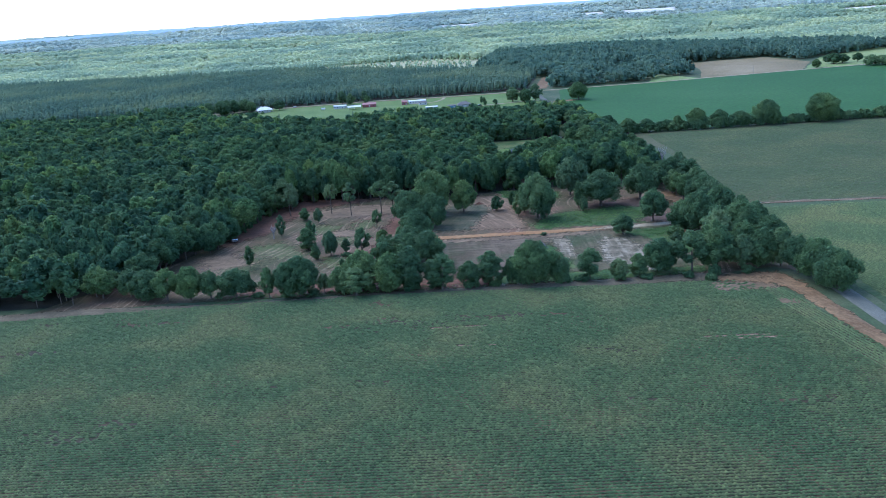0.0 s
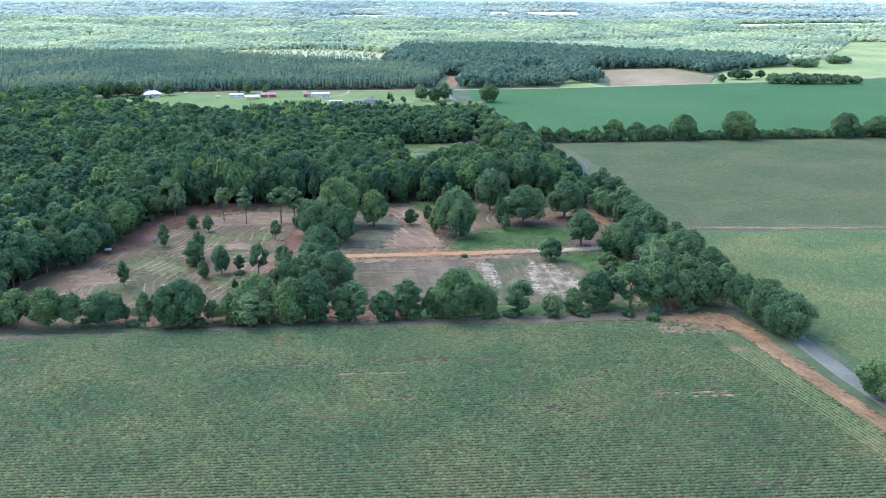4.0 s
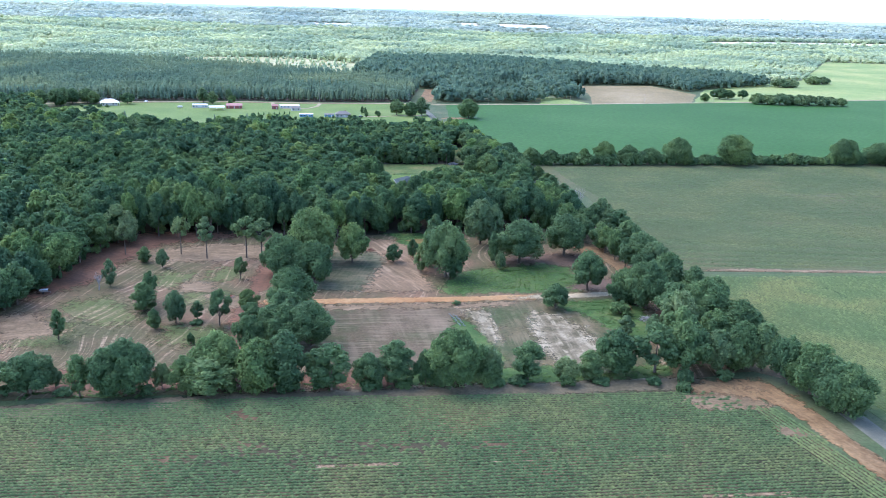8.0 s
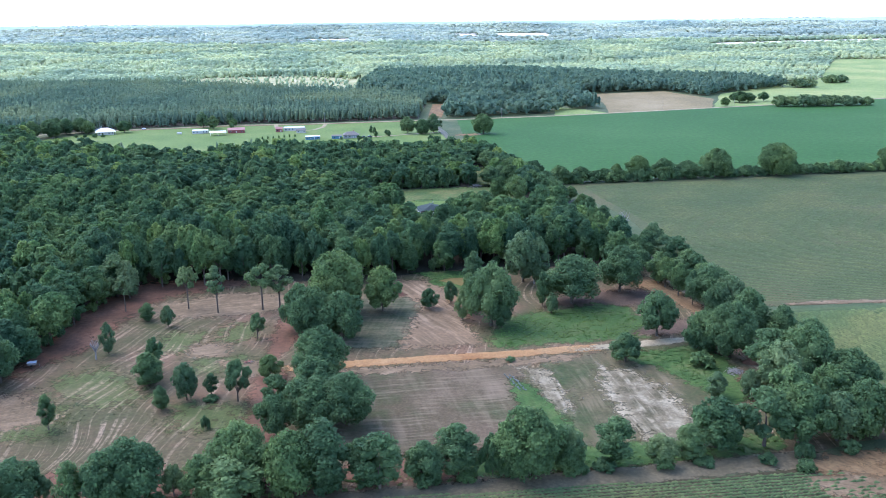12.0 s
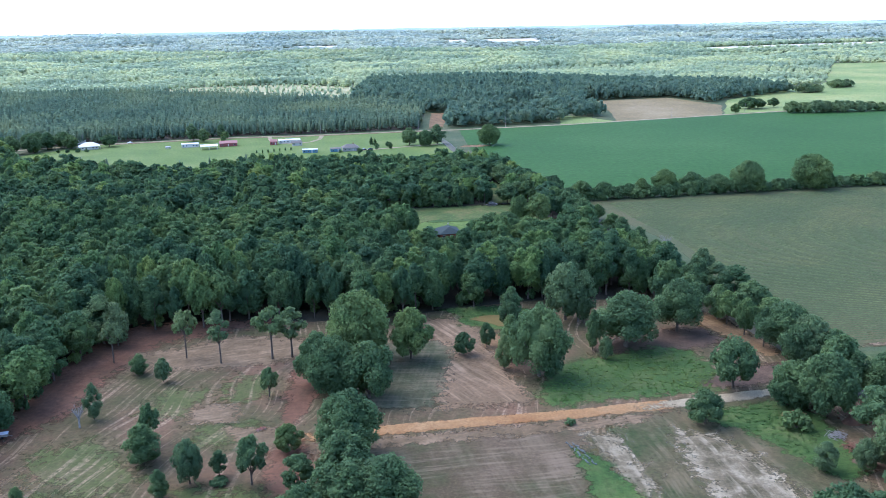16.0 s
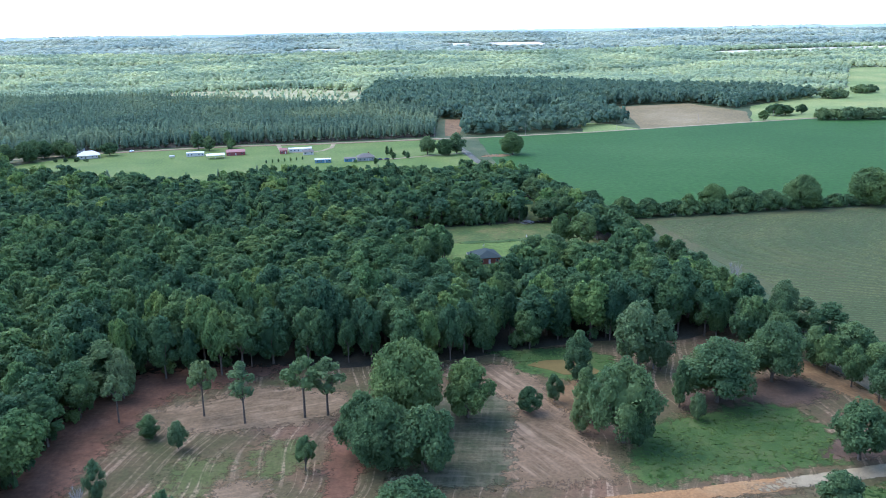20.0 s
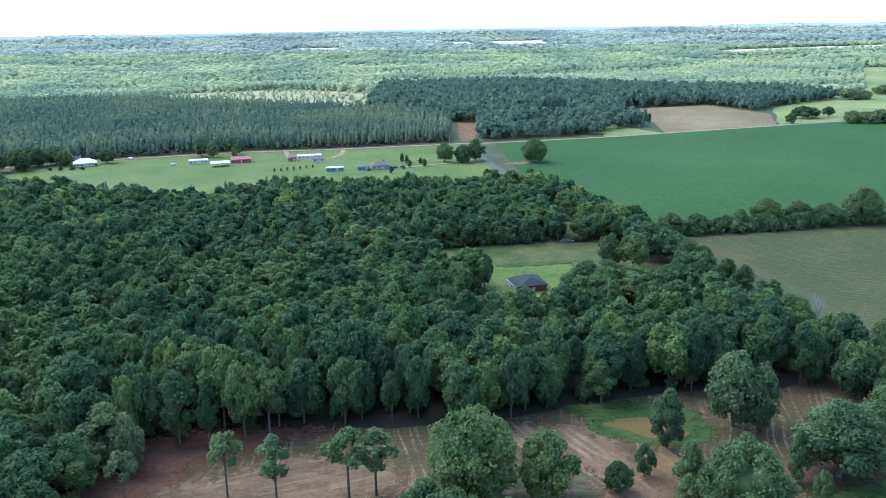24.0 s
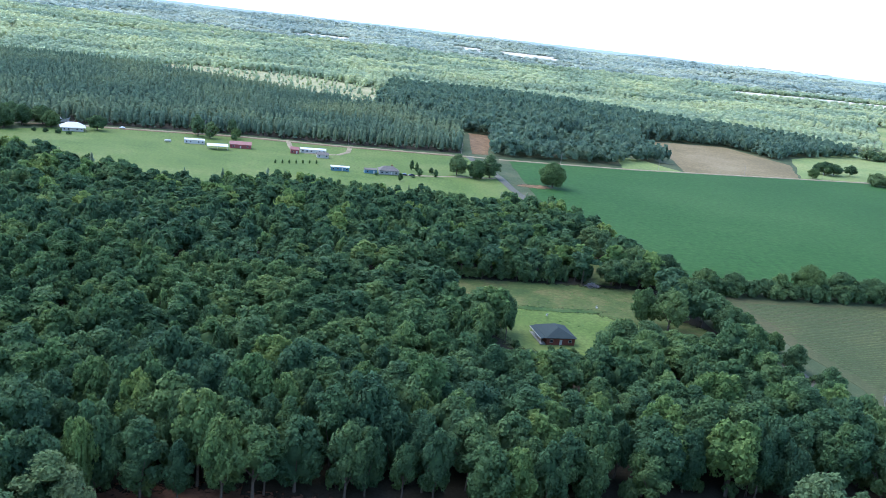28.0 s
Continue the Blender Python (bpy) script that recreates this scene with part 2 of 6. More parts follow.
M_MEADOW = land("unmown meadow grass", (0.042, 0.066, 0.018), (0.064, 0.082, 0.022), (0.102, 0.096, 0.033), big=0.06, fine=0.5)
M_TAN = land("dry tan field", (0.122, 0.095, 0.041), (0.155, 0.116, 0.051), (0.194, 0.148, 0.073), big=0.012, fine=0.3)
M_PALE = land("pale bare sand field", (0.38, 0.34, 0.25), (0.44, 0.39, 0.29), (0.50, 0.44, 0.34), big=0.01, fine=0.1)
M_LIGHTFIELD = land("light green pasture", (0.110, 0.149, 0.042), (0.150, 0.183, 0.055), (0.211, 0.212, 0.070), big=0.008, fine=0.3)
M_CUT = land("cut-over grassy woodland", (0.174, 0.179, 0.073), (0.244, 0.230, 0.105), (0.312, 0.273, 0.146), big=0.02, fine=0.3)
# Litter brown taken very dark, so the colour holds shade under the trees too.
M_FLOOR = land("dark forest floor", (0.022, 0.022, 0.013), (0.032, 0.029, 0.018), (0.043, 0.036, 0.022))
M_POND = surface("muddy pond water", (0.099, 0.072, 0.023), 0.8, vary=0.15, scale=0.3, bump=0.02)
# Distance haze painted on the skyline: blue-grey colour plus a faint glow.
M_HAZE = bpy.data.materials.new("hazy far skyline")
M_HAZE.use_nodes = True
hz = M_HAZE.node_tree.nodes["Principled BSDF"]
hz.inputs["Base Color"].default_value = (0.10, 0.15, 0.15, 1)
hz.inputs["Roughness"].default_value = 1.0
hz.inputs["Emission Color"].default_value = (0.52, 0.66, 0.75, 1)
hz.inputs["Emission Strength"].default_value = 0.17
M_BARK = surface("grey-brown bark", (0.086, 0.068, 0.051), 0.9, vary=0.4, scale=3.0, bump=0.6)
M_LEAF = leaves("broad leaves", (0.063, 0.106, 0.047), (0.080, 0.128, 0.053), (0.106, 0.154, 0.060))
M_LEAFL = leaves("light green leaves", (0.086, 0.132, 0.060), (0.106, 0.152, 0.068), (0.132, 0.172, 0.076))
M_WOOD = leaves("woodland leaves", (0.048, 0.091, 0.046), (0.066, 0.115, 0.051), (0.092, 0.142, 0.055))
# Aerial haze is mixed into the pine and northern wood colours.
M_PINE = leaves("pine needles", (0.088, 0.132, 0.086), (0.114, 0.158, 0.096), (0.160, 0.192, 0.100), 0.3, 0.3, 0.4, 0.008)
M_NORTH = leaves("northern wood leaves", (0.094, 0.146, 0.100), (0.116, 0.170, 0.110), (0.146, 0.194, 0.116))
M_WOODL = leaves("light woodland leaves", (0.081, 0.137, 0.050), (0.103, 0.161, 0.055), (0.139, 0.188, 0.061))
# Base colours paled for sunlight and blued for haze over the far trees.
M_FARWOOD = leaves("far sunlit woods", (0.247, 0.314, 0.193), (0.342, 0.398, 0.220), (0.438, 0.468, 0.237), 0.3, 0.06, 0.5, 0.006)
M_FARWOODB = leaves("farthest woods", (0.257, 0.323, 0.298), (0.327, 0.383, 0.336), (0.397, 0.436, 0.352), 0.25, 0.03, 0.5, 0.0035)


# ---- land form ----
def rise(x, y):
    """Height of the land: flat near by, climbing gently to the far skyline."""
    d = np.hypot(x, y)
    return 57.0 * np.clip((d - 1450.0) / 3450.0, 0, 1) ** 1.6


def mesh_of(name, v, f, smooth=False):
    v, f = np.asarray(v, np.float32), np.asarray(f, np.int32)
    me = bpy.data.meshes.new(name)
    me.vertices.add(len(v))
    me.vertices.foreach_set("co", v.ravel())
    me.loops.add(f.size)
    me.loops.foreach_set("vertex_index", f.ravel())
    me.polygons.add(len(f))
    me.polygons.foreach_set("loop_start", np.arange(len(f), dtype=np.int32) * f.shape[1])
    if smooth:
        me.polygons.foreach_set("use_smooth", np.ones(len(f), bool))
    me.update(calc_edges=True)
    me.validate()
    return me


def thing(name, me, mat, label="", category="", kind="", group=""):
    me.materials.append(mat)
    return tagged(new(name, me), label, category, group, kind)


def inside(poly, x, y):
    """Which of the points lie in a polygon."""
    x, y = np.asarray(x, float), np.asarray(y, float)
    hit = np.zeros(x.shape, bool)
    for (ax, ay), (bx, by) in zip(poly, poly[1:] + poly[:1]):
        if ay != by:
            hit ^= ((ay > y) != (by > y)) & (x < (bx - ax) * (y - ay) / (by - ay) + ax)
    return hit


def ragged(poly, step, wobble):
    """A polygon's outline, cut into short pieces and made uneven."""
    out = []
    for (ax, ay), (bx, by) in zip(poly, poly[1:] + poly[:1]):
        n = max(1, int(math.hypot(bx - ax, by - ay) / step))
        for k in range(n):
            x, y = ax + (bx - ax) * k / n, ay + (by - ay) * k / n
            dx = noise.noise((x * 0.07, y * 0.07, 1.3)) + 0.5 * noise.noise((x * 0.3, y * 0.3, 4.1))
            dy = noise.noise((x * 0.07, y * 0.07, 7.7)) + 0.5 * noise.noise((x * 0.3, y * 0.3, 9.2))
            out.append((x + wobble * dx, y + wobble * dy))
    return out


def sheet(name, poly, z, mat, label, step=6.0, wobble=1.5, category="ground"):
    """A low slab of ground cover with an uneven edge that reaches into the ground below."""
    pts = ragged(poly, step, wobble)
    bm = bmesh.new()
    top = [bm.verts.new((x, y, z + float(rise(x, y)))) for x, y in pts]
    face = bm.faces.new(top)
    low = [bm.verts.new((v.co.x, v.co.y, v.co.z - z - 0.3)) for v in top]
    for k in range(len(top)):
        bm.faces.new((top[k - 1], low[k - 1], low[k], top[k]))
    face.normal_update()
    if face.normal.z < 0:
        bmesh.ops.reverse_faces(bm, faces=bm.faces[:])
    bmesh.ops.triangulate(bm, faces=[face])
    me = bpy.data.meshes.new(name)
    bm.to_mesh(me)
    bm.free()
    return thing(name, me, mat, label, category, "structure")


SOFT = {}


def soft(mat):
    """The same ground cover, breaking up into the ground below where its cover thins out."""
    if mat.name not in SOFT:
        m = mat.copy()
        m.name = mat.name + " thinning out"
        nt = m.node_tree
        out = nt.nodes["Material Output"]
        full = out.inputs[0].links[0].from_socket
        tc = nt.nodes.new("ShaderNodeNewGeometry")
        grain = ramp(nt, noise_of(nt, tc.outputs["Position"], 0.3, 8.0, 0.75), [(0.33, (0, 0, 0)), (0.67, (1, 1, 1))])
        cover = nt.nodes.new("ShaderNodeAttribute")
        cover.attribute_name = "cover"
        add = nt.nodes.new("ShaderNodeMath")
        add.operation = "MULTIPLY_ADD"
        add.inputs[1].default_value = 1.05
        nt.links.new(cover.outputs["Fac"], add.inputs[0])
        nt.links.new(grain, add.inputs[2])
        edge = ramp(nt, add.outputs[0], [(0.72, (0, 0, 0)), (1.0, (1, 1, 1))])
        clear = nt.nodes.new("ShaderNodeBsdfTransparent")
        mix = nt.nodes.new("ShaderNodeMixShader")
        nt.links.new(edge, mix.inputs[0])
        nt.links.new(clear.outputs[0], mix.inputs[1])
        nt.links.new(full, mix.inputs[2])
        nt.links.new(mix.outputs[0], out.inputs[0])
        SOFT[mat.name] = m
    return SOFT[mat.name]


def put_cover(me, values):
    at = me.attributes.new("cover", "FLOAT", "POINT")
    at.data.foreach_set("value", np.asarray(values, np.float32))


def patch(name, poly, z, mat, label, fade=4.0, cell=1.5, category="ground"):
    """A patch of ground cover that thins out over the last metres to its outline."""
    p = np.array(poly, float)
    z = 0.085 + (z - 0.1) * 0.2 if z < 0.155 else z
    x, y = np.meshgrid(np.arange(p[:, 0].min() - fade, p[:, 0].max() + fade + cell, cell), np.arange(p[:, 1].min() - fade, p[:, 1].max() + fade + cell, cell))
    d = np.full(x.shape, 1e9)
    for a, b in zip(p, np.roll(p, -1, 0)):
        t = np.clip(((x - a[0]) * (b[0] - a[0]) + (y - a[1]) * (b[1] - a[1])) / ((b - a) @ (b - a)), 0, 1)
        d = np.minimum(d, np.hypot(x - a[0] - t * (b[0] - a[0]), y - a[1] - t * (b[1] - a[1])))
    d = np.where(inside(poly, x, y), d, -d)
    c = np.clip(0.5 + d / (2 * fade), 0, 1)
    i = np.arange(x.size).reshape(x.shape)
    q = np.stack([i[:-1, :-1], i[:-1, 1:], i[1:, 1:], i[1:, :-1]], -1).reshape(-1, 4)
    q = q[c.ravel()[q].max(1) > 0]
    used, q = np.unique(q, return_inverse=True)
    v = np.stack([x.ravel(), y.ravel(), z + rise(x, y).ravel()], -1)[used]
    me = mesh_of(name, v, q.reshape(-1, 4))
    put_cover(me, c.ravel()[used])
    return thing(name, me, soft(mat), label, category, "structure")


def ribbon(name, line, width, z, mat, label, wobble=0.4, category="road", fade=False):
    """A strip of road along a line of points."""
    pts = []
    for (ax, ay), (bx, by) in zip(line, line[1:]):
        n = max(1, int(math.hypot(bx - ax, by - ay) / 5))
        pts += [(ax + (bx - ax) * k / n, ay + (by - ay) * k / n) for k in range(n)]
    pts.append(line[-1])
    v, f = [], []
    for k, (x, y) in enumerate(pts):
        (ax, ay), (bx, by) = pts[max(0, k - 1)], pts[min(len(pts) - 1, k + 1)]
        l = math.hypot(bx - ax, by - ay)
        nx, ny = -(by - ay) / l, (bx - ax) / l
        h = float(rise(x, y))
        for side, zz in ((-1.12, -0.2), (-1, z), (-0.4, z + 0.05), (0.4, z + 0.05), (1, z), (1.12, -0.2)):
            w = side * width / 2 + wobble * noise.noise((x * 0.15, y * 0.15, side))
            v.append((x + nx * w, y + ny * w, h + zz))
    for k in range(len(pts) - 1):
        for j in range(5):
            a = 6 * k + j
            f.append((a, a + 6, a + 7, a + 1))
    me = mesh_of(name, v, [tuple(reversed(q)) for q in f])
    if fade:
        put_cover(me, [c * min(1.0, k / 4) for k in range(len(pts)) for c in (0.0, 0.4, 1.0, 1.0, 0.4, 0.0)])
    return thing(name, me, soft(mat) if fade else mat, label, category, "structure")


def axis_steps(lo, hi):
    s = np.r_[np.arange(0, 1500, 60), np.arange(1500, 7001, 250)]
    s = np.r_[-s[:0:-1], s]
    return s[(s >= lo) & (s <= hi)]


gx, gy = np.meshgrid(axis_steps(-6800, 6800), axis_steps(-3000, 6000))
gz = rise(gx, gy)
nx_, ny_ = gx.shape[1], gx.shape[0]
gi = np.arange(nx_ * ny_).reshape(ny_, nx_)
quads = np.stack([gi[:-1, :-1], gi[:-1, 1:], gi[1:, 1:], gi[1:, :-1]], -1).reshape(-1, 4)
thing("ground", mesh_of("ground", np.stack([gx, gy, gz], -1).reshape(-1, 3), quads), M_WILD, "rough green grassland reaching to the horizon", "ground", "structure")

# ---- fields, tracks and plots ----
NEARFIELD = [(-700, 190), (-420, 245), (-186, 297), (-130, 308), (-70, 317), (9, 325), (54, 331), (68, 318), (80, 292), (90, 262), (110, 205), (250, -200), (250, -420), (-700, -420)]
CLEARING = [(-230, 296), (-190, 303), (-130, 313), (-58, 321), (46, 338), (74, 346), (84, 340), (88, 352), (78, 400), (62, 455), (52, 500), (46, 530), (10, 510), (-30, 508), (-70, 495), (-104, 491), (-136, 489), (-180, 478), (-190, 440), (-192, 390), (-206, 340)]
sheet("field_near", NEARFIELD, 0.06, M_CROPSOIL, "brown soil of a large row-crop field", 8, 1.0, "field")
BARE_ROWS = [[(44, 324), (50, 333), (70, 334), (70, 320), (62, 318), (48, 317)], [(66, 309), (74, 306), (73, 302), (66, 304)], [(33, 268.6), (61, 271.9), (61, 272.8), (33, 269.6)], [(36, 271.4), (58, 274.1), (58, 274.7), (36, 272.1)], [(-60, 278.8), (-38, 281.4), (-38, 282.0), (-60, 279.4)], [(-14, 284.2), (4, 286.5), (4, 287.2), (-14, 284.9)], [(22, 288.9), (34, 290.4), (34, 291.0), (22, 289.5)], [(-46, 262.4), (-33, 263.8), (-33, 265.0), (-46, 263.6)]]
for row in BARE_ROWS[2:]:
    patch("bare_row", row, 0.12, M_TANPLOT, "bare tan soil along a crop row", 0.8, 0.6, "soil")
ribbon("dirt_track", [(-700, 194), (-420, 249), (-210, 296), (-146, 302), (-89, 314), (-58, 318.5), (9, 329), (50, 336), (66, 331)], 8.5, 0.10, M_TRACK, "grey-brown dirt track along the field edge", 1.3, "track", fade=True)
ribbon("dirt_lane", [(56, 333.5), (64, 334), (71, 330.5), (76.5, 321), (80.5, 308), (84.5, 293), (88.5, 277), (93, 262), (98, 246), (114, 195), (250, -205)], 7.5, 0.13, M_DIRT, "reddish dirt lane between field and road", 1.2, "track", fade=True)
patch("dirt_corner", [(48, 333), (58, 338), (72, 339), (80, 324), (78, 317), (70, 325), (60, 329), (50, 329)], 0.16, M_DIRT, "bare orange-tan dirt at the field corner", 3, category="ground")
patch("bare_row", [(44, 324), (50, 331), (66, 332), (70, 322), (62, 319), (48, 318)], 0.14, M_STRAW, "bare tan soil along thin crop rows", 4, 1.0, "soil")
patch("bare_row", [(66, 309), (74, 306), (73, 302), (66, 304)], 0.14, M_STRAW, "bare tan soil along thin crop rows", 2, 1.0, "soil")
sheet("clearing_ground", CLEARING, 0.08, M_CLEARING, "dry cut grass and bare soil with mower streaks", 6, 2.0, "ground")
patch("red_soil_edge", [(-190, 440), (-186, 484), (-160, 492), (-128, 490), (-140, 482), (-162, 470), (-170, 440), (-174, 410), (-186, 392)], 0.11, M_REDSOIL, "red clay soil along the woodland edge", 6)
patch("red_soil_patch", [(-108, 450), (-101, 452), (-99, 432), (-100, 412), (-105, 400), (-107, 424)], 0.11, M_REDSOIL, "patch of bare red soil in the clearing", 3)
for k, spot in enumerate(([(-168, 388), (-158, 394), (-146, 384), (-138, 374), (-146, 368), (-156, 374), (-166, 378)], [(-146, 428), (-134, 426), (-136, 412), (-146, 412)], [(-126, 436), (-117, 436), (-116, 422), (-124, 420)], [(-128, 405), (-114, 404), (-114, 394), (-126, 394)], [(-124, 368), (-106, 366), (-106, 354), (-122, 356)], [(-176, 362), (-160, 366), (-156, 352), (-172, 346)])):
    patch("green_regrowth", spot, 0.102 + 0.009 * k, M_FRESH, "fresh green regrowth among dry cut grass", 7, category="grass")
patch("straw_band", [(-166, 458), (-150, 464), (-134, 474), (-110, 470), (-106, 458), (-118, 450), (-136, 446), (-154, 446)], 0.152, M_STRAW, "pale cut straw strewn under slender trees", 5)
patch("straw_band", [(-134, 416), (-122, 416), (-120, 406), (-132, 406)], 0.152, M_STRAW, "pale cut straw strewn in the clearing", 4)
patch("straw_band", [(-188, 372), (-176, 376), (-160, 360), (-176, 350)], 0.152, M_STRAW, "pale cut straw strewn in the clearing", 6)
patch("straw_band", [(-122, 402), (-104, 399), (-100, 391), (-112, 390)], 0.152, M_STRAW, "pale cut straw strewn beside the drive", 3)
patch("plot_tilled", [(-88, 392), (-22, 401), (-20, 346), (-60, 340), (-92, 345)], 0.11, M_PLOT, "tilled grey-brown plot with pale plough lines", 4.5, category="plot")
patch("plot_sandy", [(-12, 404), (20, 408), (44, 372), (40, 346), (-8, 343), (-16, 372)], 0.11, M_SANDPLOT, "pale sandy plot with worked rows", 4.5, category="plot")
patch("plot_green", [(-90, 412), (-58, 414), (-52, 447), (-58, 470), (-80, 462)], 0.11, M_GRASSPLOT, "dull green plot of low growth", 4.5, category="plot")
patch("plot_stubble", [(-60, 413), (-34, 416), (-44, 462), (-50, 488), (-76, 490), (-74, 476), (-54, 462)], 0.12, M_TANPLOT, "tan stubble plot with mown lines", 4.5, category="plot")
patch("weed_patch", [(-28, 413), (-8, 417), (26, 422), (30, 434), (24, 452), (14, 456), (-2, 450), (-18, 443), (-27, 430)], 0.13, M_LUSH, "patch of lush green weeds beside the drive", 5, category="grass")
patch("weed_patch_south", [(12, 403), (38, 412), (48, 404), (46, 372), (40, 368), (24, 396)], 0.13, M_LUSH, "lush green weeds south of the drive", 3, category="grass")
patch("weed_verge", [(-40, 336), (20, 346), (46, 348), (44, 341), (10, 334), (-40, 328)], 0.13, M_LUSH, "green weeds under the field-edge trees", 3, category="grass")
patch("sand_patch", [(6, 394), (14, 391), (20, 381), (28, 352), (23, 344), (13, 342), (8, 356), (5, 376)], 0.14, M_SAND, "pale loose sand in the worked plot", 5)
patch("sand_patch", [(-18, 393), (-13, 393), (-9, 365), (-14, 363)], 0.14, M_SAND, "pale loose sand in the worked plot", 5)
patch("weed_strip", [(-24, 386), (-18, 378), (-8, 349), (-17, 344), (-23, 358)], 0.15, M_LUSH, "strip of green weeds between two plots", 3, category="grass")
patch("soil_under_trees", [(-152, 318), (-130, 317), (-104, 321), (-80, 329), (-80, 337), (-100, 331), (-135, 331), (-152, 327)], 0.12, M_REDSOIL, "orange-brown soil behind the field-edge trees", 4)
patch("soil_under_trees", [(-106, 396), (-98, 394), (-94, 366), (-90, 350), (-80, 336), (-92, 334), (-101, 352), (-104, 374)], 0.13, M_REDSOIL, "orange-brown soil along the strip of trees", 4)
patch("soil_under_trees", [(-70, 326), (-20, 331), (20, 338), (20, 342), (-20, 338), (-70, 334)], 0.125, M_REDSOIL, "bare reddish soil behind the field-edge trees", 4)
ribbon("drive_clay", [(-104, 394), (-78, 398.5), (-55, 402), (-18, 407), (-4, 410), (8, 412)], 5.8, 0.16, M_ORANGE, "orange clay drive across the clearing", fade=True)
ribbon("drive_gravel", [(-6, 409.6), (15, 413), (44, 419.5), (60, 421)], 5.2, 0.17, M_GRAVEL, "pale grey gravel end of the drive", fade=True)
ROAD = [(260, -300), (118, 205), (103, 265), (97, 289), (91, 321), (78, 375), (66, 424), (56, 468), (51, 495), (44, 560), (30, 640), (8, 720), (-18, 800), (-34, 868), (-46, 925), (-52, 969), (-60, 1005), (-70, 1040), (-74, 1062)]
ribbon("road", ROAD, 6.2, 0.14, M_ROAD, "worn grey asphalt country road", 0.15)
ribbon("road_verge", [(-385, 996.5), (-272, 1029.5), (-190, 1036.5), (-74, 1058.5)], 7.0, 0.12, M_STRAW, "tan dirt verge beside the country road", 1.5, "verge", fade=True)
ribbon("house_drive", [(-177, 1037), (-176, 1010), (-182, 992), (-196, 984), (-208, 984)], 4.0, 0.17, M_GRAVEL, "pale gravel drive looping to the long building", 0.3, "drive")
ribbon("house_drive", [(-230, 1036), (-222, 1004), (-216, 986)], 4.0, 0.17, M_GRAVEL, "pale gravel drive to the red shed", 0.3, "drive")
ribbon("house_drive", [(-132, 931), (-103, 943), (-80, 954), (-56, 962)], 3.6, 0.17, M_GRAVEL, "pale drive from the grey house to the road", 0.3, "drive")
patch("tree_soil", [(-40, 942), (-22, 940), (-14, 948), (-20, 953), (-36, 950)], 0.14, M_DIRT, "bare dirt under the lone field tree", 3)
ribbon("road_far", [(-700, 905), (-470, 962), (-385, 1000), (-272, 1033), (-190, 1040), (-74, 1062), (-43, 1064), (78, 1092), (266, 1156), (353, 1185), (600, 1280), (1000, 1440)], 5.0, 0.16, M_GRAVEL, "pale country road past the farmhouses", 0.3)
EASTN = [(70, 452), (171, 462), (400, 490), (900, 560), (900, 860), (309, 742), (186, 722), (98, 708), (34, 700), (40, 660), (56, 600), (60, 545)]
EASTS = [(114, 232), (98, 320), (92, 352), (84, 398), (74, 448), (171, 459), (400, 487), (900, 556), (900, -260), (256, -260)]
sheet("field_sparse", EASTN, 0.07, M_EASTN, "sparse brown-green crop field in rows", 12, 1.5, "field")
sheet("field_rows", EASTS, 0.06, M_EASTS, "green row-crop field beyond the road", 12, 1.5, "field")
ribbon("field_path", [(80, 453), (105, 457), (171, 461), (400, 489), (900, 558)], 3.4, 0.11, M_STRAW, "pale dirt path between two fields", 2.4, "path", fade=True)
GREENFIELD = [(-38, 1060), (78, 1088), (266, 1152), (353, 1180), (600, 1275), (1000, 1435), (900, 870), (309, 752), (186, 733), (98, 720), (30, 712), (-8, 790), (-30, 900)]
sheet("field_green", GREENFIELD, 0.08, M_GREEN, "smooth deep green crop field", 15, 1.5, "field")
sheet("lawn", [(-430, 940), (-385, 996), (-272, 1029), (-190, 1036), (-76, 1058), (-56, 968), (-40, 880), (-60, 790), (-400, 790), (-440, 860)], 0.07, M_LAWN, "wide mown lawn round the farmhouses", 12, 1.5, "lawn")
MEADOW = [(-112, 682), (-100, 660), (-84, 642), (-80, 622), (-72, 604), (-58, 603), (-44, 601), (-30, 612), (-12, 618), (14, 624), (14, 645), (-2, 662), (0, 696), (-25, 694)]
patch("meadow", MEADOW, 0.08, M_MEADOW, "yellow-green meadow round a small house", 3, category="grass")
patch("house_lawn", [(-84, 642), (-66, 651), (-36, 654), (-14, 640), (-16, 618), (-30, 612), (-44, 602), (-68, 604), (-76, 620)], 0.12, M_LAWN, "mown green lawn round the brick house", 3, category="lawn")
patch("ditch_weeds", [(-66, 650), (-50, 651), (-34, 654), (-28, 657), (-36, 658), (-50, 655), (-66, 654)], 0.2, M_LUSH, "dark weedy ditch across the meadow", 1.5, category="grass")
patch("soil_under_oaks", [(-6, 450), (8, 449), (26, 455), (40, 462), (36, 474), (14, 470), (-4, 462)], 0.11, M_SHADESOIL, "bare brown soil under the oaks", 4)
patch("drive_bank", [(-104, 389), (-60, 396), (-20, 402), (0, 405), (-2, 402), (-20, 398), (-60, 392.5), (-104, 386)], 0.12, M_STRAW, "pale bare bank along the clay drive", 3)
patch("soil_by_drive", [(22, 424), (34, 424), (52, 430), (54, 440), (40, 438), (28, 432)], 0.14, M_SHADESOIL, "bare brown soil beside the drive", 3)
patch("dirt_by_road", [(30, 492), (36, 480), (44, 464), (50, 448), (55, 450), (52, 466), (46, 486), (38, 496)], 0.15, M_DIRT, "brown dirt verge beside the road", 2.5)
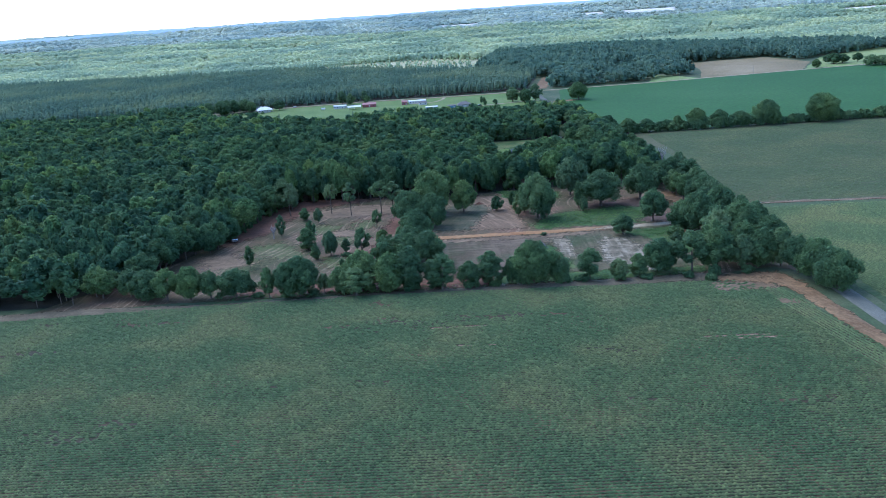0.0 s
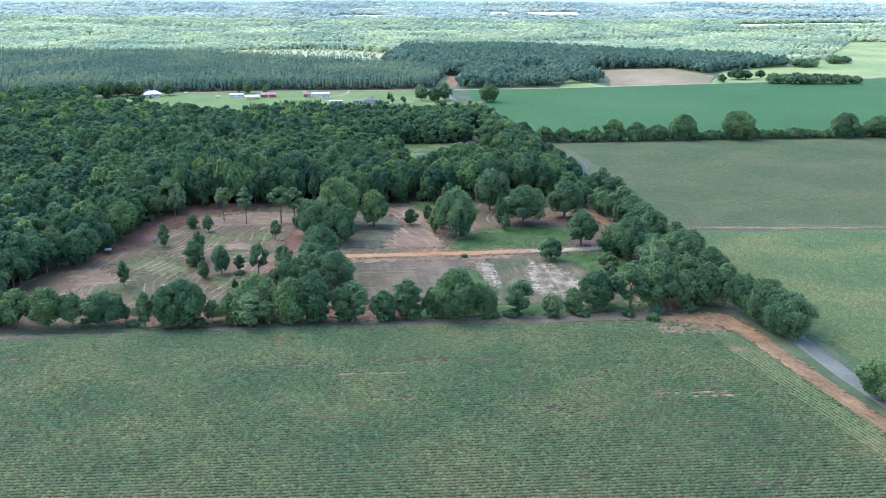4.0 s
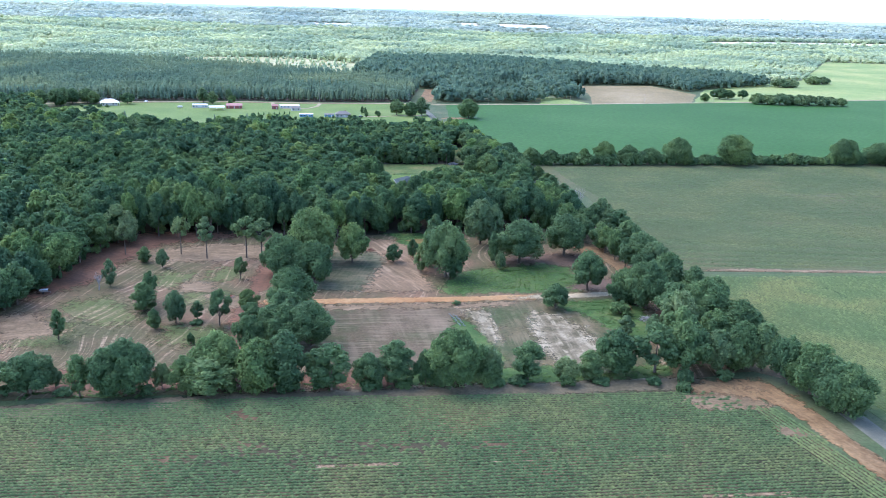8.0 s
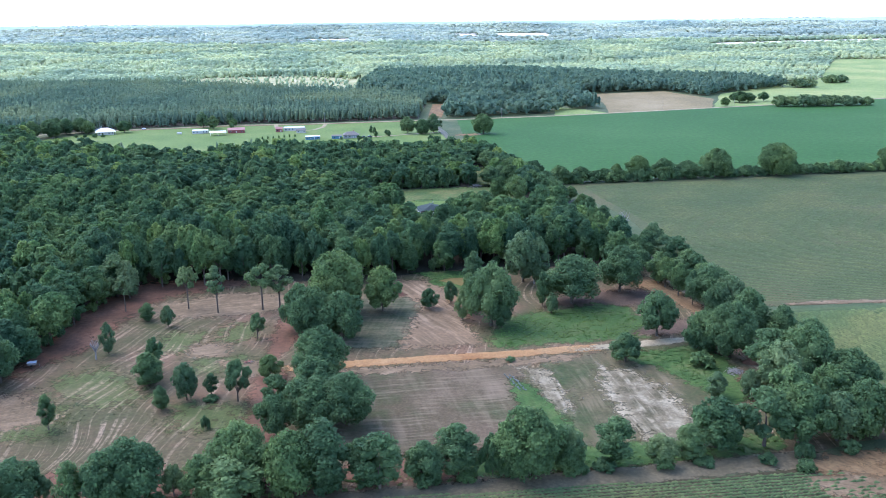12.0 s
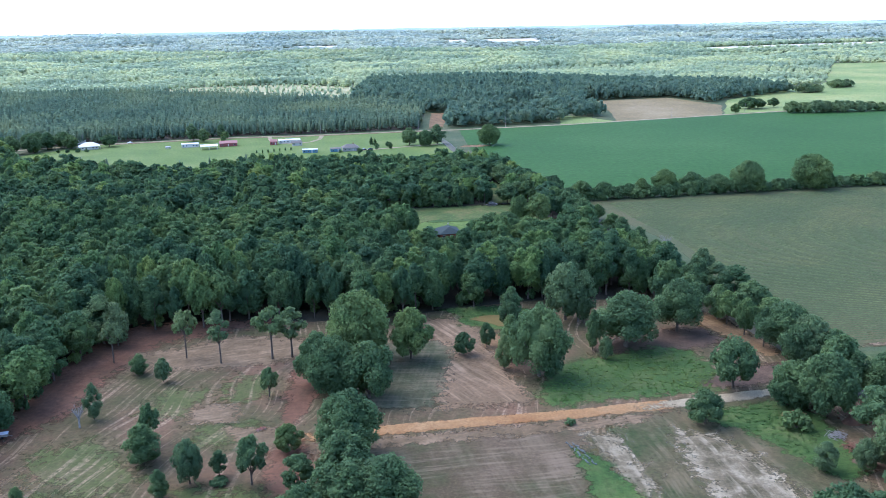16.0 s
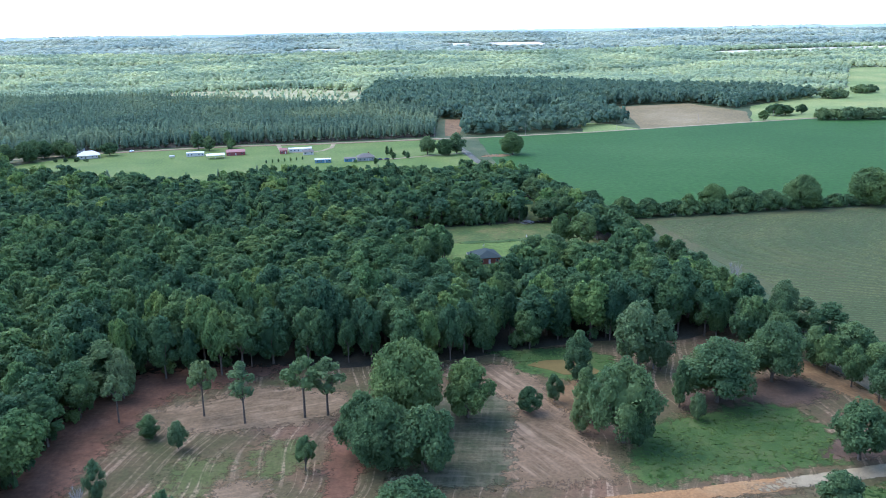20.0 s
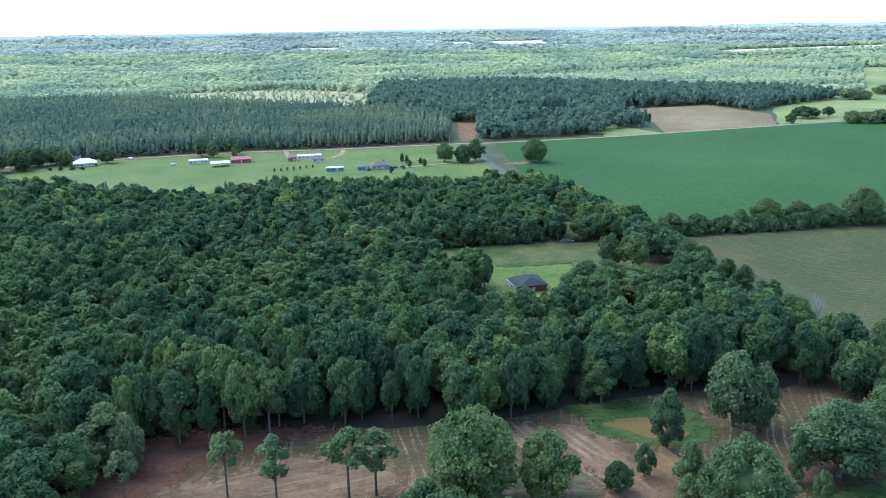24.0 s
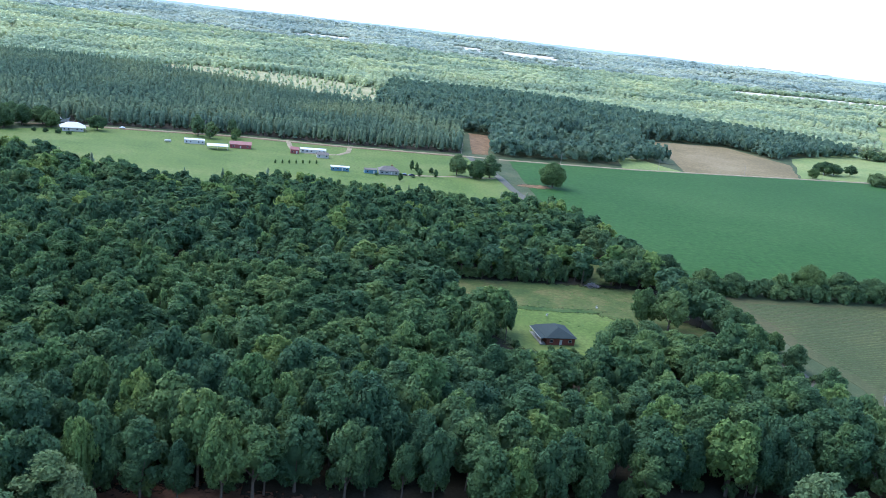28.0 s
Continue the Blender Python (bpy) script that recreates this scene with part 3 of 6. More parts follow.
patch("meadow_strip", [(-34, 770), (-20, 768), (-12, 735), (-16, 694), (-30, 694), (-30, 735)], 0.08, M_MEADOW, "narrow strip of dry meadow grass", 3, category="grass")
patch("clay_bank", [(-43, 470), (-34, 474), (-31, 468), (-33, 458), (-41, 454), (-44, 460)], 0.14, M_DIRT, "bare orange clay bank below the pond", 3)
patch("weed_bank", [(-60, 500), (-52, 494), (-52, 484), (-45, 481), (-38, 477), (-26, 476), (-20, 480), (-20, 494), (-30, 502), (-46, 503)], 0.13, M_LUSH, "green weeds round the muddy pond", 3, category="grass")
sheet("pond", [(-49.3, 488.4), (-46, 491), (-43, 492.1), (-36, 492.6), (-32, 491.4), (-28, 487.5), (-25.5, 482), (-28, 480), (-33, 480.6), (-38, 480.8), (-42.8, 485.2)], 0.16, M_POND, "small muddy brown pond", 2, 0.8, "pond")
sheet("field_red_patch", [(-70, 1080), (-55, 1086), (-44, 1232), (-68, 1232)], 0.10, M_DIRT, "small reddish tilled field by the road", 6, 1.0, "field")
sheet("field_tan", [(137, 1112), (268, 1160), (300, 1262), (262, 1380), (141, 1345), (150, 1230)], 0.10, M_TAN, "dry tan field", 10, 2.0, "field")
sheet("field_pasture", [(270, 1160), (353, 1190), (600, 1285), (1000, 1450), (1300, 2000), (800, 2050), (560, 1560), (330, 1330)], 0.09, M_LIGHTFIELD, "light green pasture", 20, 3.0, "field")
sheet("field_gap", [(72, 1094), (135, 1114), (110, 1160), (84, 1180)], 0.10, M_LIGHTFIELD, "light green grass between woods", 8, 2.0, "field")
CUTOVER = [(-560, 1560), (-380, 1470), (-260, 1400), (-185, 1370), (-180, 1650), (-340, 1760), (-520, 1700)]
sheet("field_cutover", CUTOVER, 0.3, M_CUT, "yellow-green cut-over ground with few thin trees", 20, 5.0, "field")
FARFIELDS = [[(-600, 3120), (-470, 3150), (-410, 3140), (-420, 3400), (-590, 3390)], [(140, 3460), (340, 3440), (350, 3720), (130, 3740)], [(690, 2640), (1000, 2700), (1380, 2740), (1420, 2920), (1000, 2880), (760, 2820)], [(-760, 2700), (-560, 2720), (-565, 2830), (-770, 2810)], [(-60, 3500), (50, 3500), (50, 3740), (-50, 3740)]]
for n, poly in enumerate(FARFIELDS):
    sheet("field_pale", poly, 0.6, M_PALE, "pale bare field far off among woods", 20, 22.0, "field")


# ---- trees: shapes ----
def ico(sub):
    bm = bmesh.new()
    bmesh.ops.create_icosphere(bm, subdivisions=sub, radius=1.0)
    v = np.array([p.co[:] for p in bm.verts])
    f = np.array([[p.index for p in q.verts] for q in bm.faces])
    bm.free()
    return v, f


ICO = {1: ico(1)}


ASPECT = {"round": 1.75, "tall": 2.9, "bush": 1.1, "canopy": 2.0}


def crown_shape(seed, lobes, count, leaf, form="round", core=0.72, open_=0.0):
    """A crown in a unit cylinder (radius 1, z 0 to 1): boughs that carry smaller leafy heads, each under a coat of small sprays.
    open_ leaves out that share of the heads, so that the sky shows between the boughs."""
    r = np.random.default_rng(seed)
    tall = ASPECT[form]
    boughs, heads = [], []
    for k in range(lobes):
        t, a = (k + 0.5) / lobes, k * 2.39996 + r.uniform(-0.5, 0.5)
        if form == "tall":
            reach = math.sin(math.pi * (0.16 + 0.80 * t)) ** 0.8
        elif form == "bush":
            reach = math.sqrt(max(0.05, 1 - (0.95 * t) ** 2))
        elif form == "canopy":
            reach = math.sqrt(max(0.04, 1 - max(0.0, (t - 0.35) / 0.65) ** 2)) * (0.72 + 0.28 * min(1, t / 0.35))
        else:
            reach = math.sin(math.pi * (0.17 + 0.74 * t)) ** 0.75
        size = r.uniform(0.32, 0.50) * (1.0 if form != "tall" else 1.1) * (1.0 - 0.15 * t)
        d = max(0.0, reach - size * 0.95) * r.uniform(0.7, 1.1)
        c = np.array([d * math.cos(a), d * math.sin(a), size * 0.8 + t * (tall - 1.75 * size)])
        boughs.append((c, size))
        out = c - np.array([0, 0, tall * 0.4])
        out /= np.linalg.norm(out) + 1e-6
        for _ in range(11):
            if r.random() < open_:
                continue
            v = r.standard_normal(3) * 0.75 + out + np.array([0, 0, 0.25])
            v /= np.linalg.norm(v)
            heads.append((c + v * size * r.uniform(0.62, 0.92), size * r.uniform(0.22, 0.42)))
    iv, jf = ICO[1]
    vs, fs, n = [], [], 0
    fill = [] if open_ else [(np.array([0, 0, tall * 0.46]), np.array([0.5, 0.5, tall * 0.30]))]
    for c, size in [(c, q * core) for c, q in boughs] + fill:
        vs.append(c + iv * size * (1 + 0.12 * r.standard_normal((len(iv), 1)).clip(-1.5, 1.5)))
        fs.append(jf + n)
        n += len(iv)
    hc, hr = np.array([h[0] for h in heads]), np.array([h[1] for h in heads])
    pick = r.choice(len(heads), count, p=hr ** 2 / (hr ** 2).sum())
    c0, r0 = hc[pick], hr[pick][:, None]
    plain = r.random(count) < 0.4
    bough = r.integers(0, lobes, count)
    c0 = np.where(plain[:, None], np.array([c for c, _ in boughs])[bough], c0)
    r0 = np.where(plain[:, None], 0.88 * np.array([q for _, q in boughs])[bough][:, None], r0)
    d = r.standard_normal((count, 3))
    d[:, 2] = np.where(r.random(count) < 0.78, np.abs(d[:, 2]), d[:, 2])
    d /= np.linalg.norm(d, axis=1, keepdims=True)
    out = c0 - np.array([0, 0, tall * 0.35])
    inward = (d * out).sum(1) < -0.15
    d[inward] *= -1
    p = c0 + d * r0 * np.where(plain[:, None], r.uniform(0.85, 1.2, (count, 1)), r.uniform(0.5, 1.35, (count, 1)))
    nrm = d + np.array([0, 0, 0.45]) + 0.6 * r.standard_normal((count, 3))
    nrm /= np.linalg.norm(nrm, axis=1, keepdims=True)
    u = np.cross(nrm, r.standard_normal((count, 3)))
    u /= np.linalg.norm(u, axis=1, keepdims=True)
    w = np.cross(nrm, u)
    s = leaf * r.uniform(0.6, 1.45, (count, 1))
    tri = np.stack([p + u * s * 1.15, p - u * s * 0.55 + w * s * 0.85 + nrm * s * 0.25, p - u * s * 0.55 - w * s * 0.85], 1)
    vs.append(tri.reshape(-1, 3))
    fs.append(np.arange(count * 3).reshape(-1, 3) + n)
    v = np.concatenate(vs)
    v[:, 2] = (v[:, 2] / tall).clip(0.0, 1.03)
    return v, np.concatenate(fs)


def conifer_shape(seed, tiers, sides, rough, power=0.75):
    """A pine's crown in a unit cylinder: ragged tiers of drooping boughs."""
    r = np.random.default_rng(seed)
    vs, fs, n = [], [], 0
    for k in range(tiers):
        z = k / tiers
        rad = (1 - z) ** power * r.uniform(0.8, 1.1)
        a = np.arange(sides) / sides * 2 * np.pi + r.uniform(0, 3)
        rr = rad * (1 + rough * r.uniform(-1, 0.6, sides))
        ring = np.stack([rr * np.cos(a), rr * np.sin(a), z + r.uniform(-0.02, 0.08, sides)], 1)
        tip = [[0, 0, min(1.0, z + 1.5 / tiers + 0.04)]]
        vs.append(np.r_[ring, tip])
        fs.append(np.stack([np.arange(sides), (np.arange(sides) + 1) % sides, np.full(sides, sides)], 1) + n)
        n += sides + 1
    return np.concatenate(vs), np.concatenate(fs)


def pine_shape(seed, tufts_, leaf, power=0.6):
    """A plantation pine's crown in a unit cylinder: a slim core under drooping needle tufts."""
    r = np.random.default_rng(seed)
    iv, jf = ICO[1]
    core = iv * np.array([0.62, 0.62, 0.46]) * (1 + 0.15 * r.standard_normal((len(iv), 1)).clip(-1.5, 1.5)) + np.array([0, 0, 0.46])
    core[:, :2] *= (1.15 - 0.6 * core[:, 2:])
    t, a = (np.arange(tufts_) + r.random(tufts_)) / tufts_, np.arange(tufts_) * 2.39996
    q = (1 - t) ** power * r.uniform(0.55, 1.0, tufts_)
    p = np.stack([q * np.cos(a), q * np.sin(a), 0.05 + 0.9 * t], 1)
    side = np.stack([-np.sin(a), np.cos(a), 0 * a], 1)
    s = leaf * r.uniform(0.7, 1.3, (tufts_, 1))
    top = p * np.array([0.3, 0.3, 1]) + np.array([0, 0, 0.14])
    tri = np.stack([p + side * s, p - side * s, top + r.uniform(-0.05, 0.05, top.shape)], 1).reshape(-1, 3)
    return np.r_[core, tri], np.r_[jf, np.arange(3 * tufts_).reshape(-1, 3) + len(core)]


def tube(a, b, ra, rb, sides=6):
    a, b = np.array(a, float), np.array(b, float)
    d = (b - a) / np.linalg.norm(b - a)
    u = np.cross(d, (0.3, 0.9, 0.2))
    u /= np.linalg.norm(u)
    w = np.cross(d, u)
    t = np.arange(sides) / sides * 2 * np.pi
    ring = np.cos(t)[:, None] * u + np.sin(t)[:, None] * w
    k = np.arange(sides)
    j = (k + 1) % sides
    return np.r_[a + ra * ring, b + rb * ring], np.concatenate([np.stack([k, j, j + sides], 1), np.stack([k, j + sides, k + sides], 1)])


def join(parts):
    vs, fs, n = [], [], 0
    for v, f in parts:
        vs.append(v)
        fs.append(f + n)
        n += len(v)
    return np.concatenate(vs), np.concatenate(fs)


def planted(shapes, x, y, z, radius, height, r):
    """Many copies of crown shapes, turned and scaled, as one mesh's vertices and triangles."""
    pick = r.integers(0, len(shapes), len(x))
    out = []
    for k, (v, f) in enumerate(shapes):
        i = np.flatnonzero(pick == k)
        if len(i) == 0:
            continue
        a = r.uniform(0, 6.283, len(i))
        c, s = np.cos(a)[:, None], np.sin(a)[:, None]
        e = r.uniform(0.85, 1.15, len(i))[:, None]
        rad = radius[i][:, None]
        px = (v[None, :, 0] * c - v[None, :, 1] * s) * rad * e + x[i][:, None]
        py = (v[None, :, 0] * s + v[None, :, 1] * c) * rad / e + y[i][:, None]
        pz = v[None, :, 2] * height[i][:, None] + z[i][:, None]
        out.append((np.stack([px, py, pz], -1).reshape(-1, 3), (f[None] + (np.arange(len(i)) * len(v))[:, None, None]).reshape(-1, 3)))
    return join(out)


# ---- single trees ----
def tree_model(name, seed, form, mat, label, clear=0.22, lean=0.0, count=5200, leaf=0.052, lobes=17, open_=0.0):
    """A tree one metre high and one wide in its crown's radius unit, with trunk, limbs and crown."""
    r = np.random.default_rng(seed + 90)
    root = tagged(new(name), label, "tree")
    cv, cf = crown_shape(seed, lobes, count, leaf, form, 0.72, open_)
    cv = cv * np.array([0.5, 0.5, 1 - clear]) + np.array([lean, 0, clear])
    crown = new("crown", mesh_of("crown", cv, cf))
    crown.data.materials.append(mat)
    crown.parent = root
    top = np.array([lean * 0.8, 0, clear + 0.35 * (1 - clear)])
    trunk = new("trunk", mesh_of("trunk", *join([tube((0, 0, -0.02), (lean * 0.3, 0.0, clear), 0.034, 0.024, 7), tube((lean * 0.3, 0, clear), top, 0.024, 0.010, 6)]), True))
    trunk.data.materials.append(M_BARK)
    trunk.parent = root
    for k in range(4):
        a = k * 1.7 + r.uniform(-0.3, 0.3)
        z0 = clear * r.uniform(0.75, 1.2)
        end = (lean + 0.30 * math.cos(a), 0.30 * math.sin(a), clear + (1 - clear) * r.uniform(0.3, 0.5))
        limb = new("limb", mesh_of("limb", *tube((lean * 0.3 * z0 / clear, 0, z0), end, 0.014, 0.005, 5), True))
        limb.data.materials.append(M_BARK)
        limb.parent = root
    return root


ROUND, DENSE, UPRIGHT = "broad round-crowned green tree", "dense dark green spreading tree", "upright green tree with a narrow crown"
WOODY, BARE, AIRY, LOW = "tall woodland tree with a lumpy green crown", "slender tree, small light crown on a bare trunk", "light green tree with thin airy foliage", "low dense green bush"
OAKS = [tree_model("broadleaf_tree", 11, "round", M_LEAF, ROUND, 0.07), tree_model("broadleaf_tree", 12, "round", M_LEAF, ROUND, 0.13, 0.03, lobes=14),
        tree_model("broadleaf_tree", 13, "round", M_LEAF, DENSE, 0.04, count=5600, lobes=22), tree_model("broadleaf_tree", 14, "canopy", M_LEAF, ROUND, 0.1, -0.02, lobes=15),
        tree_model("broadleaf_tree", 15, "round", M_LEAF, ROUND, 0.17, 0.02, count=4200, lobes=13, open_=0.2)]
TALLS = [tree_model("broadleaf_tree", 21, "tall", M_LEAF, UPRIGHT, 0.05, count=4600), tree_model("broadleaf_tree", 22, "tall", M_LEAF, UPRIGHT, 0.08, -0.03, count=4400, lobes=14),
         tree_model("broadleaf_tree", 23, "canopy", M_LEAF, UPRIGHT, 0.12, 0.02, count=4400, lobes=13, open_=0.15)]
EDGES = [tree_model("woodland_tree", 61, "canopy", M_WOOD, WOODY, 0.20, count=3400, leaf=0.060, lobes=12), tree_model("woodland_tree", 62, "tall", M_WOOD, WOODY, 0.22, 0.02, count=3100, leaf=0.064, lobes=11),
         tree_model("woodland_tree", 63, "round", M_WOOD, WOODY, 0.12, count=3400, leaf=0.060, lobes=13), tree_model("woodland_tree", 64, "canopy", M_WOOD, WOODY, 0.32, -0.02, count=3200, leaf=0.061, lobes=10),
         tree_model("woodland_tree", 65, "round", M_WOODL, WOODY, 0.25, 0.02, count=3200, leaf=0.061, lobes=11), tree_model("woodland_tree", 66, "canopy", M_WOOD, WOODY, 0.15, 0.0, count=3300, leaf=0.060, lobes=14)]
POLES = [tree_model("slender_tree", 31, "round", M_LEAFL, BARE, 0.5, count=1300, leaf=0.08, lobes=8, open_=0.1), tree_model("slender_tree", 32, "tall", M_LEAFL, BARE, 0.42, 0.02, count=1300, leaf=0.08, lobes=9, open_=0.15)]
LIGHTS = [tree_model("light_green_tree", 41, "tall", M_LEAFL, AIRY, 0.08, count=3000, leaf=0.052, open_=0.45), tree_model("light_green_tree", 42, "round", M_LEAFL, AIRY, 0.1, count=3000, leaf=0.052, open_=0.45),
          tree_model("light_green_tree", 43, "canopy", M_LEAFL, AIRY, 0.12, 0.02, count=3000, leaf=0.052, open_=0.5)]
BUSHES = [tree_model("bush", 51, "bush", M_LEAF, LOW, 0.02, count=620, leaf=0.13, lobes=9), tree_model("bush", 52, "bush", M_LEAF, LOW, 0.02, count=620, leaf=0.13, lobes=8), tree_model("bush", 53, "round", M_LEAF, LOW, 0.02, count=620, leaf=0.13, lobes=9)]
BIGS = [tree_model("broadleaf_tree", 81, "round", M_LEAF, ROUND, 0.10, count=8600, leaf=0.037, lobes=20), tree_model("broadleaf_tree", 82, "canopy", M_LEAF, ROUND, 0.14, 0.02, count=8600, leaf=0.037, lobes=18), tree_model("broadleaf_tree", 83, "round", M_LEAF, DENSE, 0.06, count=9000, leaf=0.037, lobes=24)]
SMALLS = [tree_model("broadleaf_tree", 91, "round", M_LEAF, ROUND, 0.2, count=2600, leaf=0.062, lobes=12, open_=0.4), tree_model("broadleaf_tree", 92, "canopy", M_LEAF, ROUND, 0.24, 0.02, count=2500, leaf=0.062, lobes=11, open_=0.4), tree_model("broadleaf_tree", 93, "tall", M_LEAF, UPRIGHT, 0.16, -0.02, count=2600, leaf=0.062, lobes=13, open_=0.35)]
GROVES = [tree_model("grove_tree", 71, "bush", M_LEAFL, "round light green tree", 0.03, count=900, leaf=0.1, lobes=11), tree_model("grove_tree", 72, "bush", M_LEAFL, "round light green tree", 0.05, count=900, leaf=0.1, lobes=10)]


def plant(models, rows, group, label=""):
    """Trees from rows of x, y, height and crown width."""
    for k, (x, y, h, w) in enumerate(rows):
        pool = BIGS if w >= 16.5 and models[0] is OAKS[0] else models
        src = pool[(k * 7 + int(abs(x) * 3)) % len(pool)]
        ob = copy_thing(src, pose(x, y, 0.05, 0, 0, (k * 77 + x * 13) % 360) @ Matrix.Diagonal((w * 1.05, w * 1.05, h, 1)))
        tagged(ob, label, "", group)


CLEARING_TREES = [(-156.8, 353.3, 11.2, 5.6), (-138.7, 382.9, 11.3, 10.9), (-139.9, 393.2, 12.3, 6.5), (-128.9, 365.7, 7.9, 5.0), (-116.8, 375.5, 7.4, 4.7), (-107.6, 371.1, 13.9, 8.3), (-113.0, 422.3, 10.0, 5.9), (-159.5, 441.8, 7.1, 6.6)]
CLEARING_THIN = [(-123.4, 372.2, 12.2, 7.9), (-149.5, 435.1, 8.5, 5.8), (-161.6, 409.0, 11.8, 5.7)]
POLE_TREES = [(-171.6, 451.6, 14.9, 7.2), (-147.7, 454.8, 17.6, 7.9), (-134.6, 449.7, 19.4, 8.7), (-117.7, 452.7, 19.0, 10.9), (-111.2, 454.1, 18.3, 10.9)]
MID_OAKS = [(-87.7, 450.2, 24.5, 22.2), (-93.6, 424.0, 18.7, 17.5), (-82.0, 420.6, 18.3, 16.2), (-99.0, 430.7, 18.1, 13.1), (-70.2, 450.7, 18.5, 14.2), (-28.4, 434.2, 24.0, 18.7), (-52.1, 453.7, 8.2, 7.2)]
MID_TALLS = [(-43.8, 460.2, 9.1, 5.5), (-24.8, 431.6, 15.3, 7.6), (-36.4, 448.0, 16.5, 8.9), (-7.5, 455.2, 15.2, 5.9), (-34.2, 474.7, 17.7, 9.7)]
NORTH_OAKS = [(4.5, 458.1, 20.0, 23.6), (26.3, 471.9, 19.9, 19.1), (30.0, 422.5, 16.9, 14.8), (14.3, 399.4, 10.2, 10.3), (43.3, 409.9, 13.8, 14.6)]
NORTH_LIGHTS = [(-39.2, 440.3, 12.5, 6.2), (-12.4, 486.5, 22.9, 18.3), (-4.7, 446.7, 8.4, 5.4), (-6.0, 482.5, 21.5, 10.0)]
ROAD_TREES = [(57.5, 452.5, 17.8, 14.8), (61.5, 440.0, 17.0, 14.0)]
STRIP_TREES = [(-85.0, 385.3, 18.2, 18.1), (-95.0, 366.0, 11.3, 9.0), (-72.8, 355.4, 16.3, 17.0), (-82.2, 354.9, 15.1, 18.5), (-91.5, 349.0, 13.0, 10.2), (-101.4, 387.9, 8.1, 7.8), (-84.0, 371.0, 14.0, 14.0)]
FRONT_TREES = [(-147.2, 314.4, 12.4, 14.4), (-132.0, 312.4, 13.6, 8.1), (-125.5, 313.6, 14.9, 11.0), (-119.7, 314.8, 17.0, 17.3), (-95.8, 315.6, 12.0, 15.0), (-95.0, 325.6, 15.9, 16.5), (-82.1, 320.8, 16.3, 14.2), (-74.4, 322.6, 18.6, 15.1), (-60.9, 322.4, 15.2, 13.2), (-50.2, 325.0, 11.0, 10.7), (-42.2, 328.5, 14.3, 13.6), (-33.0, 328.5, 11.2, 6.5), (-23.9, 328.4, 18.2, 17.7), (-1.5, 333.2, 13.2, 11.6), (-103, 319, 11, 10), (-66, 326, 12, 9), (-14, 329, 9, 8), (18, 336, 10, 9)]
FRONT_LIGHTS = [(-141.8, 318.4, 6.4, 4.9), (-110.6, 319.5, 8.3, 6.3), (-13.9, 332.2, 11.6, 9.7), (9.9, 332.8, 8.6, 9.2)]
EAST_TREES = [(26.8, 341.6, 14.0, 14.9), (39.9, 342.4, 17.5, 15.1), (49.7, 344.0, 17.6, 15.3), (65.2, 379.6, 20.0, 19.5), (49.7, 402.5, 19.6, 16.5), (56.7, 449.9, 17.7, 17.7), (60.6, 418.5, 18.4, 15.3), (60.3, 345.2, 14.6, 12.4), (68.9, 347.8, 16.3, 13.5), (75.5, 346.7, 16.8, 12.6), (74.8, 372.1, 15.2, 17.6), (53.7, 370.3, 18.5, 15.0), (50.4, 352.7, 18.7, 13.9), (63.0, 358.0, 16.0, 14.0), (56.0, 386.0, 17.0, 15.0)]
ROAD_WEST = [(37, 494, 15, 13), (45, 484, 14, 11), (41, 508, 15, 13), (57, 440, 14, 12), (66, 434, 14, 12), (70, 412, 15, 13), (74, 398, 15, 13), (48, 520, 14, 12)]
ROAD_EAST = [(60 - 0.12 * (k * 15), 470 + 15 * k, 12.5 + (k * 37 % 5), 12 + (k * 23 % 4)) for k in range(5)]
ROADSIDE = [(84.8, 330.8, 16.4, 17.8), (89.6, 317.4, 15.5, 16.5), (80.1, 337.3, 15.8, 12.5), (87.0, 324.0, 15.0, 15.0), (101.0, 271.6, 12.5, 14.5)]
HEDGE_TREES = [(84.4, 715.6, 16.9, 17.2), (69.8, 713.2, 11.8, 9.4), (103.1, 718.7, 14.4, 15.6), (120.0, 719.1, 12.3, 17.5), (140.5, 722.1, 20.2, 21.2), (185.0, 728.0, 22.5, 26.9), (274.0, 742.4, 19.9, 22.1), (304.4, 747.3, 16.7, 24.7), (360, 758, 15, 20), (420, 770, 17, 22), (30, 705, 12, 14), (44, 707, 11, 13)]
FAR_TREES = [(-12.8, 951.2, 18.9, 21.9), (-71.8, 953.3, 14.4, 14.7), (-270, 1018, 9, 9), (-415, 985, 15, 18), (-404, 975, 13, 14), (-372, 985, 12, 15), (-425, 972, 16, 17), (-436, 962, 17, 18), (-428, 950, 16, 16), (-440, 985, 15, 17), (-446, 945, 17, 18), (287, 1172, 11, 12), (318, 1214, 14, 24), (331, 1220, 12, 20), (352, 1226, 12, 14)]
GROVE = [(352, 1168, 13, 22), (364, 1166, 12, 20), (378, 1164, 14, 24), (392, 1172, 12, 22), (404, 1166, 13, 24), (418, 1172, 12, 22), (430, 1168, 12, 20), (444, 1172, 11, 20), (456, 1170, 10, 16), (471, 1419, 13, 26), (490, 1424, 12, 22), (551, 1490, 13, 26), (570, 1500, 12, 22)]
